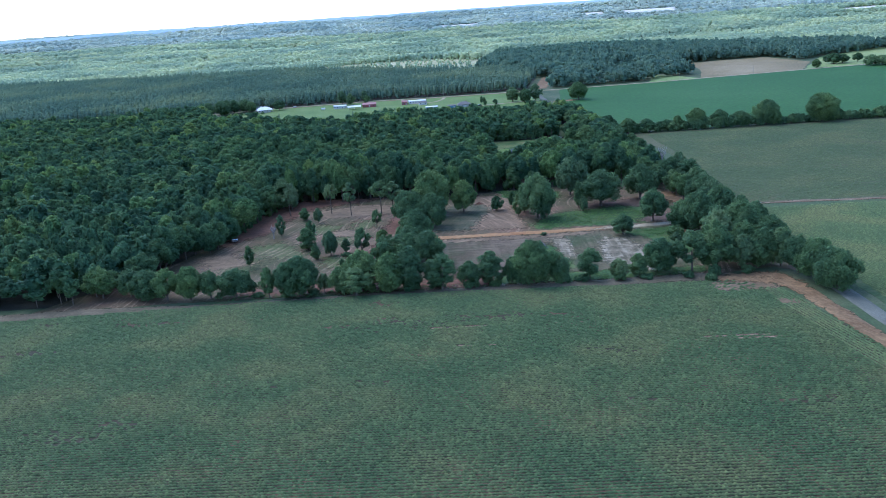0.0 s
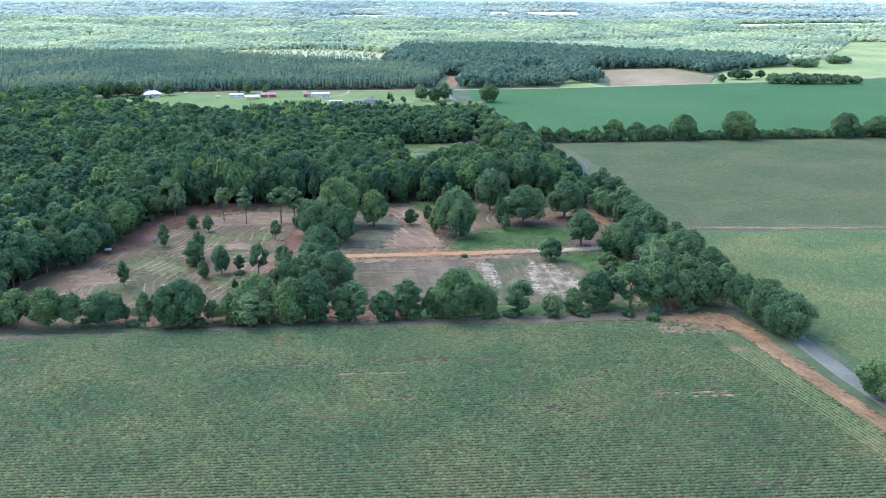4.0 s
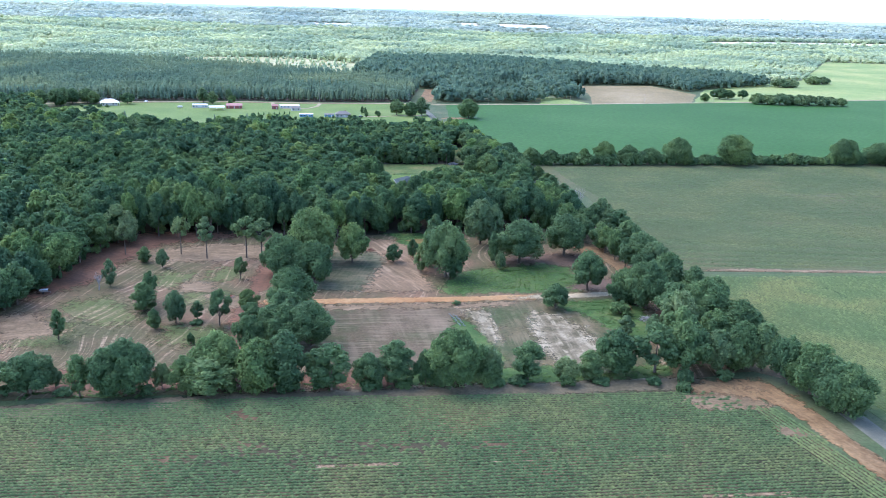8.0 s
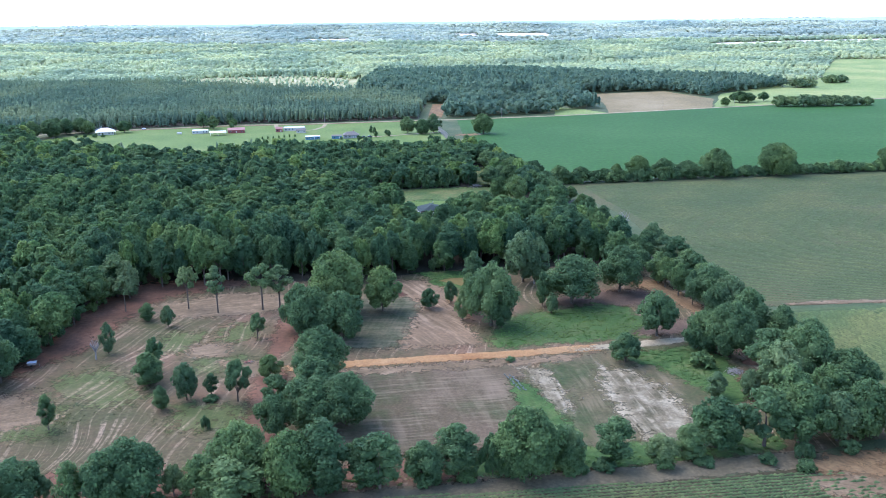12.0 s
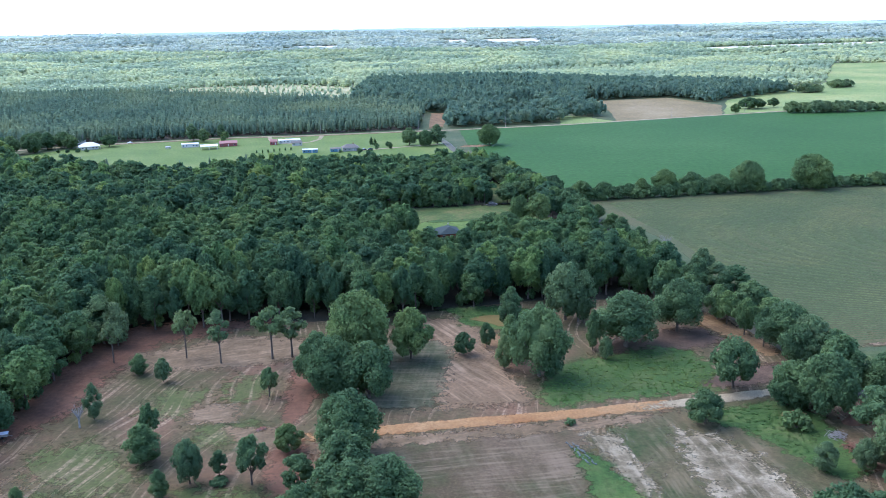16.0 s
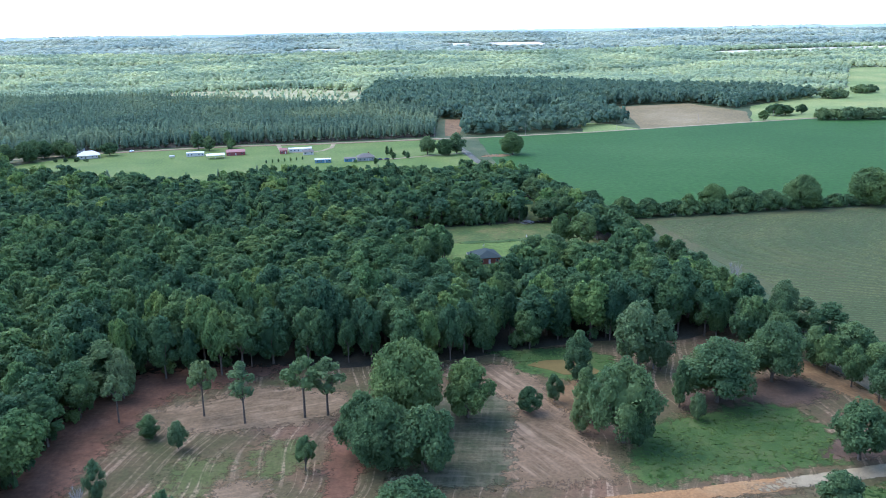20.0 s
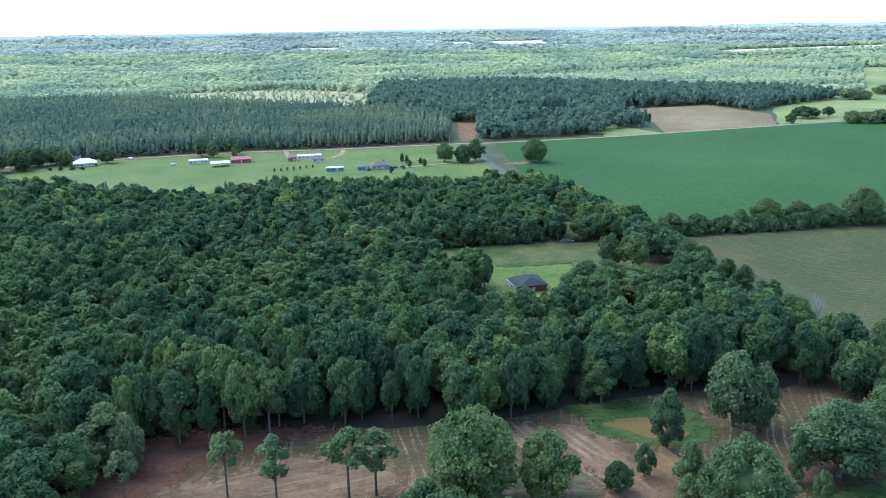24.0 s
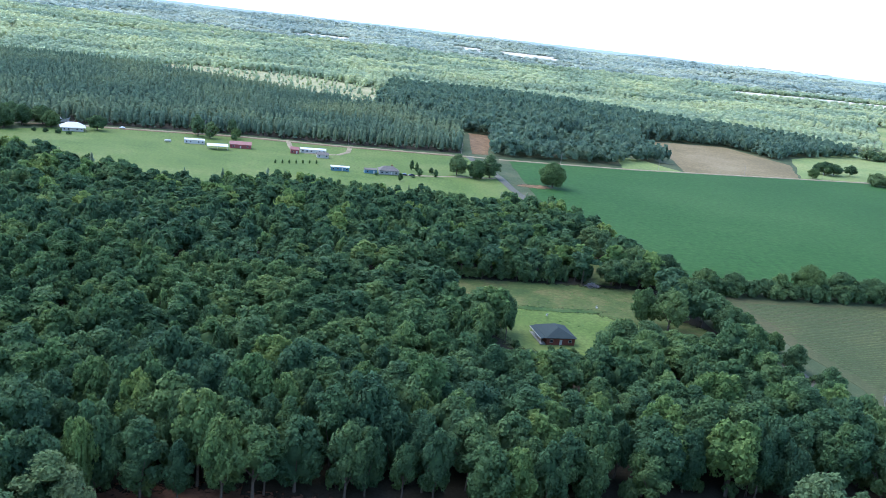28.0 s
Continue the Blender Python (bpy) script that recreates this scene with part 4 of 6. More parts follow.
MEADOW_TREES = [(-34, 603, 16, 17), (-25, 600, 17, 17), (-15, 602, 14, 16), (-21, 609, 11, 13), (-44, 590, 8, 8), (-52, 588, 6.5, 8), (-60, 587, 6.5, 8), (-68, 590, 5.5, 7), (-76.1, 619.5, 15.8, 12.0), (-86, 606, 16, 14), (-4.7, 642.1, 17.5, 16), (-14.5, 648, 15.5, 11), (20, 640, 14, 14), (6, 622, 8, 10), (-4, 614, 9, 11), (-17, 700, 12.5, 15), (-10, 704, 13, 16), (-4, 700, 14, 15), (-8.6, 736.4, 15.3, 15.0), (10, 690, 15, 16), (17, 676, 14, 15), (18, 654, 14, 15), (5, 704, 13, 14), (8, 668, 16, 15), (-2, 718, 16, 17), (4, 712, 15, 15), (-10, 724, 14, 14), (-14, 748, 15, 16), (-16, 764, 14, 15), (-24, 786, 14, 15), (-19, 775, 13, 13), (-28, 802, 13, 14), (-33, 820, 13, 14), (-40, 836, 12, 13), (14, 722, 13, 14), (3, 738, 13, 13), (-2, 756, 12, 13)]
plant(SMALLS + TALLS[:1], CLEARING_TREES, "scattered trees in the clearing", "small dark green tree standing in dry grass")
plant(LIGHTS, CLEARING_THIN, "scattered trees in the clearing")
plant(POLES, POLE_TREES, "slender trees in the clearing")
plant(OAKS, MID_OAKS, "large trees in the clearing")
plant(TALLS, MID_TALLS, "trees in the clearing")
plant(OAKS, NORTH_OAKS, "large trees in the clearing")
plant(LIGHTS, NORTH_LIGHTS, "light green trees in the clearing")
plant(LIGHTS, [(-182, 470, 19, 16), (-176, 468, 16, 10), (-18, 513, 17, 10), (-5, 515, 16, 9), (-171, 494, 16, 9), (-120, 500, 16, 9)], "light green trees at the woodland edge")
plant(LIGHTS, [(36.2, 372.2, 8.5, 7.0), (46, 372, 9, 7)], "light green trees in the clearing")
plant(TALLS + LIGHTS, ROAD_TREES, "trees along the road")
plant(OAKS + SMALLS[1:], STRIP_TREES, "strip of trees across the clearing")
plant(OAKS + SMALLS + TALLS, FRONT_TREES, "row of trees at the field edge")
plant(LIGHTS, FRONT_LIGHTS, "row of trees at the field edge")
plant(OAKS + SMALLS + LIGHTS[1:], EAST_TREES, "trees along the road")
plant(OAKS + TALLS, ROAD_WEST, "trees along the road")
plant(OAKS + SMALLS + LIGHTS, ROAD_EAST, "trees along the road")
plant(OAKS, ROADSIDE, "trees along the road")
plant(SMALLS, [(49.2, 467, 14, 9), (51.8, 455.5, 14, 8), (46.5, 478, 13, 10), (59, 486, 13, 12), (61, 474, 12, 11)], "trees along the road")
plant(TALLS + OAKS, [(40, 592, 10, 9), (35, 610, 11, 10), (34, 628, 9, 8), (30, 650, 9, 9), (44, 574, 8, 8)], "trees along the road")
plant(BUSHES, [(52 - 0.24 * (y - 540) + (y % 7) * 0.4, y, 3.0 + y % 3, 5.0 + y % 4) for y in range(546, 706, 9)], "shrubs along the road", "green roadside shrub at the field's edge")
plant(OAKS, HEDGE_TREES, "hedgerow between the fields")
plant(OAKS, FAR_TREES, "trees round the farmhouses")
plant(LIGHTS, [(-86.4, 958.9, 16.2, 16.6), (-60.8, 961.8, 19.0, 16.7), (-300, 1012, 16, 14), (-288, 1006, 14, 13), (-306, 1030, 15, 10), (-278, 1034, 14, 9)], "trees round the farmhouses")
LAWN_SHRUBS = [(-405.7, 950.1, 3.0, 3.5), (-397.5, 950.5, 3.2, 4.0), (-388.4, 951.8, 3.0, 4.5), (-380.4, 952.0, 2.8, 4.0), (-270, 1010, 5, 5), (-146, 922, 2, 3), (-128, 926, 2.5, 3), (-119, 927, 1.6, 2.5)]
plant(BUSHES, LAWN_SHRUBS, "shrubs on the lawn", "round clipped shrub on the lawn")
CYPRESSES = [(-121.4, 958.0, 8.5, 4.0), (-117.3, 950.5, 8.0, 4.0), (-114.7, 934.6, 6.5, 4.5), (-106.1, 952.6, 5.0, 4.0), (-102.9, 939.9, 6.0, 4.5), (-128, 908, 6, 3.5)]
plant(TALLS, CYPRESSES, "upright trees on the lawn", "small dark upright tree on the lawn")
plant(TALLS, [(-219.8 + 4.6 * k, 923.7 + 2.7 * k, 3.2, 1.6) for k in range(7)], "row of saplings on the lawn", "young sapling in a planted row")
plant(GROVES, GROVE, "grove in the pasture", "round green tree in a light pasture")
plant(OAKS + TALLS, MEADOW_TREES, "trees round the meadow")
HEDGE_LINE = [(20, 702), (98, 714), (186, 728), (309, 749), (450, 776), (640, 812)]
hedge_rng = np.random.default_rng(31)
bush_rows = []
for (ax, ay), (bx, by) in zip(HEDGE_LINE, HEDGE_LINE[1:]):
    for k in range(int(math.hypot(bx - ax, by - ay) / 5.5)):
        t = (k + hedge_rng.random()) * 5.5 / math.hypot(bx - ax, by - ay)
        bush_rows.append((ax + (bx - ax) * t, ay + (by - ay) * t + hedge_rng.uniform(-2, 2), hedge_rng.uniform(5.5, 9.5), hedge_rng.uniform(9, 13)))
plant(BUSHES, bush_rows, "hedgerow between the fields", "dense dark green hedge bush between fields")
low_rows = [(-152 + 12.5 * k + hedge_rng.uniform(-3, 3), 311 + 1.55 * k + hedge_rng.uniform(-1, 2), hedge_rng.uniform(2, 4.5), hedge_rng.uniform(4, 8)) for k in range(18)]
plant(BUSHES, low_rows, "row of trees at the field edge", "low green bush under the field-edge trees")
plant(BUSHES, [(-112.5, 353.9, 4.0, 2.6), (-23.6, 400.5, 1.6, 3.5), (38.7, 395.6, 5.0, 8.0), (-116, 372, 1.5, 5.0), (46, 330, 3, 5)], "bushes in the clearing", "small green bush in dry grass")
plant(OAKS, [(-208, 314, 14, 15), (-196, 316, 12, 12), (-186, 312, 13, 14), (-176, 310, 14, 13), (-166, 311, 15, 13), (-158, 313, 12, 11), (-198, 330, 15, 14), (-200, 350, 16, 14)], "row of trees at the field edge")
for src in OAKS + TALLS + POLES + LIGHTS + BIGS + SMALLS + GROVES:
    for ob in [*src.children_recursive, src]:
        bpy.data.objects.remove(ob)

# ---- woods ----
WOODS = [(-186, 384), (-182, 440), (-184, 474), (-136, 487), (-104, 489), (-70, 493), (-34, 507), (-7, 510), (10, 508), (25, 500), (38, 500), (36, 522), (29, 545), (25, 575), (17, 605), (17, 650), (12, 690), (6, 700), (-6, 770), (-20, 830), (-50, 830), (-130, 822), (-199, 818), (-240, 790), (-280, 805), (-350, 830), (-400, 860), (-440, 930), (-800, 850), (-800, 190), (-420, 262), (-215, 305)]


def scatter(poly, step, jitter, r, holes=(), gap=1.0):
    """Points on a jittered grid in a polygon, clear of the holes."""
    p = np.array(poly)
    x, y = np.meshgrid(np.arange(p[:, 0].min(), p[:, 0].max(), step), np.arange(p[:, 1].min(), p[:, 1].max(), step))
    x = x + step * 0.5 * (np.arange(len(x)) % 2)[:, None]
    x, y = (x + r.uniform(-jitter, jitter, x.shape)).ravel(), (y + r.uniform(-jitter, jitter, y.shape)).ravel()
    ok = inside(poly, x, y) & (r.random(x.shape) < gap)
    for h in holes:
        ok &= ~inside(h, x, y)
    return x[ok], y[ok]


def in_view(x, y, side=0.95):
    return (y > 180) & (np.abs(x + 30) < side * (y + 30))


FORMS = ("canopy", "round", "canopy", "tall", "round")
FINE_SHAPES = [crown_shape(180 + k, 8 + k % 4, 1300, 0.088, FORMS[k % 5]) for k in range(9)]
WOOD_SHAPES = [crown_shape(100 + k, 7 + k % 3, 640, 0.125, FORMS[k % 5]) for k in range(9)]
LOW_SHAPES = [crown_shape(140 + k, 6, 330, 0.175, FORMS[k % 5]) for k in range(8)]
STRIP = [(-34, 770), (-20, 768), (-12, 735), (-16, 694), (-30, 694), (-30, 735)]
wx, wy = scatter(WOODS, 8.2, 3.0, RNG, [MEADOW, STRIP])
keep = in_view(wx, wy)
wx, wy = wx[keep], wy[keep]
wr = RNG.uniform(3.2, 7.8, len(wx))
wh = 9.5 + 1.0 * wr + RNG.uniform(-2.0, 3.5, len(wx)) + 2.2 * np.sin(wx * 0.03) * np.cos(wy * 0.025)
wh -= 1.5 * np.clip((wy - 650) / 150, 0, 1)
south = (wy > 545) & (wy < 604) & (wx > -112 + 0.105 * (wy - 314)) & (wx < -112 + 0.245 * (wy - 314))      # lower growth before the house
wh -= 3.0 * ((wy > 600) & (wy < 672) & (wx > -140) & (wx < -76) & ~south)      # thinner growth west of the meadow
wh = np.where(south, np.where(wy < 580, 0.41 * (603 - wy) * RNG.uniform(0.88, 1.0, len(wx)), np.clip(0.385 * (603 - wy), 4.0, 30)), wh)
right = (wx + 112) / (wy - 314)
right = (right > 0.265) & (right < 0.40) & (wy > 560) & (wy < 634)
wh = np.where(right, np.minimum(wh, np.clip(0.37 * (637 - wy), 4.0, 30)), wh)
south |= right
wh += 3.5 * ((wy < 530) & (wy > 470) & (wx < 20))
wr = np.where(south, np.minimum(wr, 0.42 * wh), wr)
close = ((wy < 556) & (wx > -205) & (wy > 440)) | ((wx < -178) & (wx > -205) & (wy < 470)) | ((wx > 8) & (wy < 600))
close &= np.cumsum(close) <= 260
plant(EDGES, [(float(x), float(y), float(h) + 1.0, 2.1 * float(q)) for x, y, h, q in zip(wx[close], wy[close], wh[close], wr[close])], "trees at the woodland edge")
pale_tree = RNG.random(len(wx)) < 0.13
mid_wood = (wy <= 700) & (wx > -330)
near_wood = (wy < 640) & (np.abs(wx + 70) < 0.62 * (wy - 240))
mid_wood &= ~near_wood
for shapes, part_of, mat in ((FINE_SHAPES, near_wood & ~pale_tree, M_WOOD), (FINE_SHAPES, near_wood & pale_tree, M_WOODL), (WOOD_SHAPES, mid_wood & ~pale_tree, M_WOOD), (WOOD_SHAPES, mid_wood & pale_tree, M_WOODL), (LOW_SHAPES, ~near_wood & ~mid_wood & ~pale_tree, M_WOOD), (LOW_SHAPES, ~near_wood & ~mid_wood & pale_tree, M_WOODL)):
    some = ~close & part_of
    low = wh[some] * RNG.uniform(0.14, 0.36, some.sum())
    thing("woodland", mesh_of("woodland", *planted(shapes, wx[some], wy[some], low, wr[some], wh[some] - low, RNG)), mat, "dense green broadleaf woodland, uneven canopy" if mat is M_WOOD else "paler yellow-green trees scattered through the woodland", "woodland", "stuff")
rim = ~close & (((wy < 590) & (wx > -240)) | (wx > 0) | ((wy > 550) & (wy < 730) & (wx > -125)))
thing("woodland_trunks", mesh_of("woodland_trunks", *join([tube((x, y, -0.2), (x, y, h * 0.5), 0.24, 0.15, 5) for x, y, h in zip(wx[rim], wy[rim], wh[rim])])), M_BARK, "bare grey-brown trunks in the woodland's shade", "woodland", "stuff")
edge_rng = np.random.default_rng(44)
MEADOW_EDGE = [(-114, 684), (-70, 690), (-40, 696), (-32, 700), (-32, 735), (-36, 770)]
EDGE_LINE = [(-190, 385), (-186, 440), (-186, 480), (-136, 496), (-70, 500), (-30, 510), (20, 520), (50, 528)]
under = []
for (ax, ay), (bx, by) in [*zip(EDGE_LINE, EDGE_LINE[1:]), *zip(MEADOW_EDGE, MEADOW_EDGE[1:])]:
    for k in range(int(math.hypot(bx - ax, by - ay) / (5 if ay > 600 else 9))):
        t = k * (5 if ay > 600 else 9) / math.hypot(bx - ax, by - ay)
        tall = 1.7 if ay > 600 else 1.0
        under.append((ax + (bx - ax) * t + edge_rng.uniform(-2, 2), ay + (by - ay) * t + edge_rng.uniform(0, 5), tall * edge_rng.uniform(2.5, 6.5), tall * edge_rng.uniform(4, 7)))
plant(BUSHES, under, "undergrowth at the woodland edge", "dark green undergrowth bush at the woodland edge")
for src in EDGES + BUSHES:
    for ob in [*src.children_recursive, src]:
        bpy.data.objects.remove(ob)
sheet("forest_floor", WOODS, 0.05, M_FLOOR, "leaf-strewn woodland floor, coloured dark for tree shade", 12, 3.0)

PINES = [(-1000, 830), (-470, 975), (-385, 1012), (-272, 1044), (-190, 1052), (-80, 1078), (-76, 1240), (-120, 1330), (-200, 1370), (-260, 1400), (-380, 1470), (-560, 1560), (-1300, 1560), (-1300, 900)]
PINE_SHAPES = [pine_shape(200 + k, 14, 0.42) for k in range(7)]
px_, py_ = scatter(PINES, 6.0, 3.4, RNG)
keep = in_view(px_, py_, 0.9)
px_, py_ = px_[keep], py_[keep]
ph = RNG.uniform(10.5, 16.5, len(px_)) * np.where(RNG.random(len(px_)) < 0.06, 0.7, 1.0)
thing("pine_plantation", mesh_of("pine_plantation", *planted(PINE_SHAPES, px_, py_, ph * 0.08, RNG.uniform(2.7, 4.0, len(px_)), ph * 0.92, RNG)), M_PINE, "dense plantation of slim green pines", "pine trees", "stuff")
sheet("pine_floor", PINES, 0.05, M_FLOOR, "needle-strewn plantation floor, coloured dark for tree shade", 25, 3.0)

qx, qy = scatter(CUTOVER, 15.0, 6.0, RNG, gap=0.7)
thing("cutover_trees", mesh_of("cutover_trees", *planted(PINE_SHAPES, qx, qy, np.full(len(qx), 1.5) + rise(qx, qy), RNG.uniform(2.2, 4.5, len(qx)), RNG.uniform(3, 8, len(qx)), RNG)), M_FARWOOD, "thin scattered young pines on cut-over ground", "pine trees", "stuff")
for k, (x, y, h, w) in enumerate([(-322, 800, 19, 6), (-306, 806, 17, 6), (-250, 800, 15, 6), (-228, 800, 17, 5), (-206, 822, 16, 6), (-196, 824, 15, 5), (-120, 826, 14, 5), (-62, 832, 15, 5), (-46, 834, 16, 5)]):
    root = tagged(new("pine_tree"), "tall ragged pine at the lawn's edge", "tree", "pines at the lawn's edge")
    for nm, (v, f), mt in (("trunk", tube((0, 0, -0.2), (0, 0, h * 0.9), 0.22, 0.06, 7), M_BARK), ("crown", conifer_shape(500 + k, 9, 11, 0.5), M_PINE)):
        if nm == "crown":
            v = v * np.array([w / 2, w / 2, h * 0.72]) + np.array([0, 0, h * 0.28])
        ob = new(nm, mesh_of(nm, v, f))
        ob.data.materials.append(mt)
        ob.parent = root
    root.matrix_basis = pose(x, y, 0.05)

FAR_SHAPES = [crown_shape(300 + k, 4, 50, 0.34, "canopy" if k % 2 else "round", 0.9) for k in range(6)]
NORTHWOOD = [(-52, 1084), (66, 1108), (78, 1130), (100, 1160), (135, 1150), (120, 1260), (140, 1350), (262, 1388), (300, 1300), (330, 1340), (470, 1440), (400, 1560), (200, 1640), (20, 1720), (-180, 1740), (-180, 1370), (-110, 1330), (-76, 1240), (-42, 1234)]
nx2, ny2 = scatter(NORTHWOOD, 10.0, 3.0, RNG, [[(-40, 1130), (90, 1165), (120, 1200), (0, 1180)], [(20, 1210), (70, 1220), (60, 1290), (20, 1280)]])
nh = RNG.uniform(11, 17, len(nx2)) + 12 * np.exp(-(((nx2 - 20) / 160) ** 2 + ((ny2 - 1480) / 200) ** 2))
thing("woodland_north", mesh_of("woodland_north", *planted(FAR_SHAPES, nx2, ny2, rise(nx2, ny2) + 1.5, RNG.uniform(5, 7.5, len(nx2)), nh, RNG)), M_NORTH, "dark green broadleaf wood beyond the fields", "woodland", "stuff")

STAND_SHAPES = [pine_shape(400 + k, 9, 0.5, 0.35) for k in range(6)]


def stand_height(x, y):
    """Tree height by stand: tall old woods, young plantations and rides between them."""
    a = np.array([noise.noise((p * 0.0022, q * 0.0034, 5.0)) + 0.5 * noise.noise((p * 0.007, q * 0.012, 2.0)) for p, q in zip(x, y)])
    return np.where(a > 0.16, 15.0, np.where(a > -0.12, 12.0, np.where(a > -0.3, 9.5, 6.5)))


for lo, hi, step, size in ((1380, 2100, 12.3, 8.0), (2100, 3000, 19.5, 13.0), (3000, 4950, 31.0, 20.0)):
    span = [(-0.85 * hi, lo), (0.75 * hi, lo), (0.75 * hi, hi), (-0.85 * hi, hi)]
    fx, fy = scatter(span, step, step * 0.45, RNG, [PINES, NORTHWOOD, CUTOVER, [(135, 1100), (1000, 1450), (1300, 2000), (800, 2050), (560, 1560), (262, 1388), (141, 1350)]] + FARFIELDS)
    keep = (np.abs(fx + 60) < 0.72 * fy + 60)
    fx, fy = fx[keep], fy[keep]
    fh = stand_height(fx, fy) * RNG.uniform(0.78, 1.15, len(fx))
    thing("far_woods", mesh_of("far_woods", *planted(STAND_SHAPES, fx, fy, rise(fx, fy) - 0.5, size * RNG.uniform(0.7, 1.2, len(fx)) * (0.5 + 0.5 * np.clip(fh / 10, 0, 1)), fh, RNG)), M_FARWOOD if lo < 2500 else M_FARWOODB, "light green woods to the horizon, haze and sun painted in", "woodland", "stuff")

# ---- crop rows of the near field ----
HEADLAND = [(64, 321), (71, 319), (75.5, 306), (80.5, 291), (84.5, 275), (89, 260), (94, 244), (110, 193), (135, 118), (126, 118), (101, 193), (85, 244), (80, 260), (75.5, 275), (71, 291), (66, 306)]


def crop_rows(name, poly, holes, turn, us, vs, spacing, r, near=True, stretch=1.0, mat=M_CROP, tall=1.0):
    """Rows of low plants, each a small lumpy mound, thin where the stand is poor."""
    cu, cw = np.array([math.cos(turn), math.sin(turn)]), np.array([-math.sin(turn), math.cos(turn)])
    uu, vv = np.meshgrid(us, vs)
    uu = (uu + r.uniform(-0.3, 0.3, uu.shape) + r.uniform(0, 1, (len(vs), 1))).ravel()
    vv = (vv + r.uniform(-0.06, 0.06, vv.shape)).ravel()
    x, y = uu * cu[0] + vv * cw[0], uu * cu[1] + vv * cw[1]
    beside = (y > 120) & (np.abs(x + 45) < 0.85 * (y + 10))
    ok = inside(poly, x, y) & (beside if near else ~beside)
    for h in holes:
        ok &= ~inside(h, x, y)
    for h in BARE_ROWS:
        ok &= ~inside(h, x, y) | (r.random(x.shape) < 0.3)
    uu, vv, x, y = uu[ok], vv[ok], x[ok], y[ok]
    poor = np.array([noise.noise((a * 0.012, b * 0.07, 3.0)) + 0.6 * noise.noise((a * 0.06, b * 0.21, 9.0)) for a, b in zip(uu, vv)])
    keep = r.random(len(x)) > np.clip((poor - 0.42) * 1.5, 0, 0.8)
    x, y, n = x[keep], y[keep], int(keep.sum())
    ang = np.arange(6) / 6 * 2 * np.pi
    long, wide = stretch * r.uniform(0.8, 1.35, (n, 6)), spacing * r.uniform(0.20, 0.33, (n, 6))
    du, dv = np.cos(ang) * long, np.sin(ang) * wide
    ring = np.stack([x[:, None] + du * cu[0] + dv * cw[0], y[:, None] + du * cu[1] + dv * cw[1], r.uniform(0.02, 0.14, (n, 6))], -1)
    top = np.stack([x + r.uniform(-0.2, 0.2, n), y + r.uniform(-0.2, 0.2, n), tall * r.uniform(0.55, 0.8, n)], -1)[:, None]
    v = np.concatenate([ring, top], 1).reshape(-1, 3)
    k = np.arange(6)
    f = np.stack([k, (k + 1) % 6, np.full(6, 6)], 1)[None] + 7 * np.arange(n)[:, None, None]
    thing(name, mesh_of(name, v, f.reshape(-1, 3)), mat, "long rows of low green crop plants", "crop", "stuff")


crop_rows("crop_rows", NEARFIELD, [HEADLAND], math.atan2(11, 85), np.arange(-330, 200, 1.0), np.arange(60, 372, 1.32), 1.32, RNG)
crop_rows("crop_rows", HEADLAND, [], math.atan2(-100, 38), np.arange(-330, 20, 1.0), np.arange(80, 230, 1.32), 1.32, RNG)

crop_rows("crop_rows", NEARFIELD, [], math.atan2(11, 85), np.arange(-420, 260, 2.2), np.arange(-160, 330, 2.64), 2.64, RNG, False, 2.2)
EAST_NEAR = [(117, 234), (102, 320), (96, 352), (88, 398), (80, 444), (171, 455), (420, 484), (420, 234)]
crop_rows("crop_rows", EAST_NEAR, [], math.atan2(-100, 38), np.arange(-460, -60, 1.3), np.arange(185, 570, 1.4), 1.4, RNG, True, 1.35)

EAST_FAR = [(76, 458), (171, 467), (330, 486), (330, 740), (186, 716), (98, 702), (44, 694), (50, 655), (62, 600), (68, 545)]
crop_rows("crop_rows", EAST_FAR, [], 0.13, np.arange(80, 440, 1.7), np.arange(395, 740, 2.0), 2.0, RNG, True, 1.25, M_CROPDRY, 0.55)

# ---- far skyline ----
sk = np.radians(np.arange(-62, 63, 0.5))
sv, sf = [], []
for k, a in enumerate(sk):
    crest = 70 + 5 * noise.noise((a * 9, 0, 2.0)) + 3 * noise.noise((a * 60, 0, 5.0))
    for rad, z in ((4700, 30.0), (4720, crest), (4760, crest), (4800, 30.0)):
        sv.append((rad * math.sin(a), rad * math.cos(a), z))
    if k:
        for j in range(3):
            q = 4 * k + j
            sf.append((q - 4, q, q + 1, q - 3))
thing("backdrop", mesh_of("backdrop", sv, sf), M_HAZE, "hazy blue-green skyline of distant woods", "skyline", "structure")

# ---- weeds and tufts ----
def tufts(name, poly, step, size, mat, label, r, gap=0.7):
    """Low leafy tufts scattered over a patch of ground."""
    x, y = scatter(poly, step, step * 0.5, r, gap=gap)
    shapes = [crown_shape(600 + k, 2, 16, 0.45, "bush", 0.6) for k in range(3)]
    q = r.uniform(0.5, 1.3, len(x)) * size
    thing(name, mesh_of(name, *planted(shapes, x, y, np.full(len(x), 0.05), q, q * 0.26, r)), mat, label, "grass", "stuff")


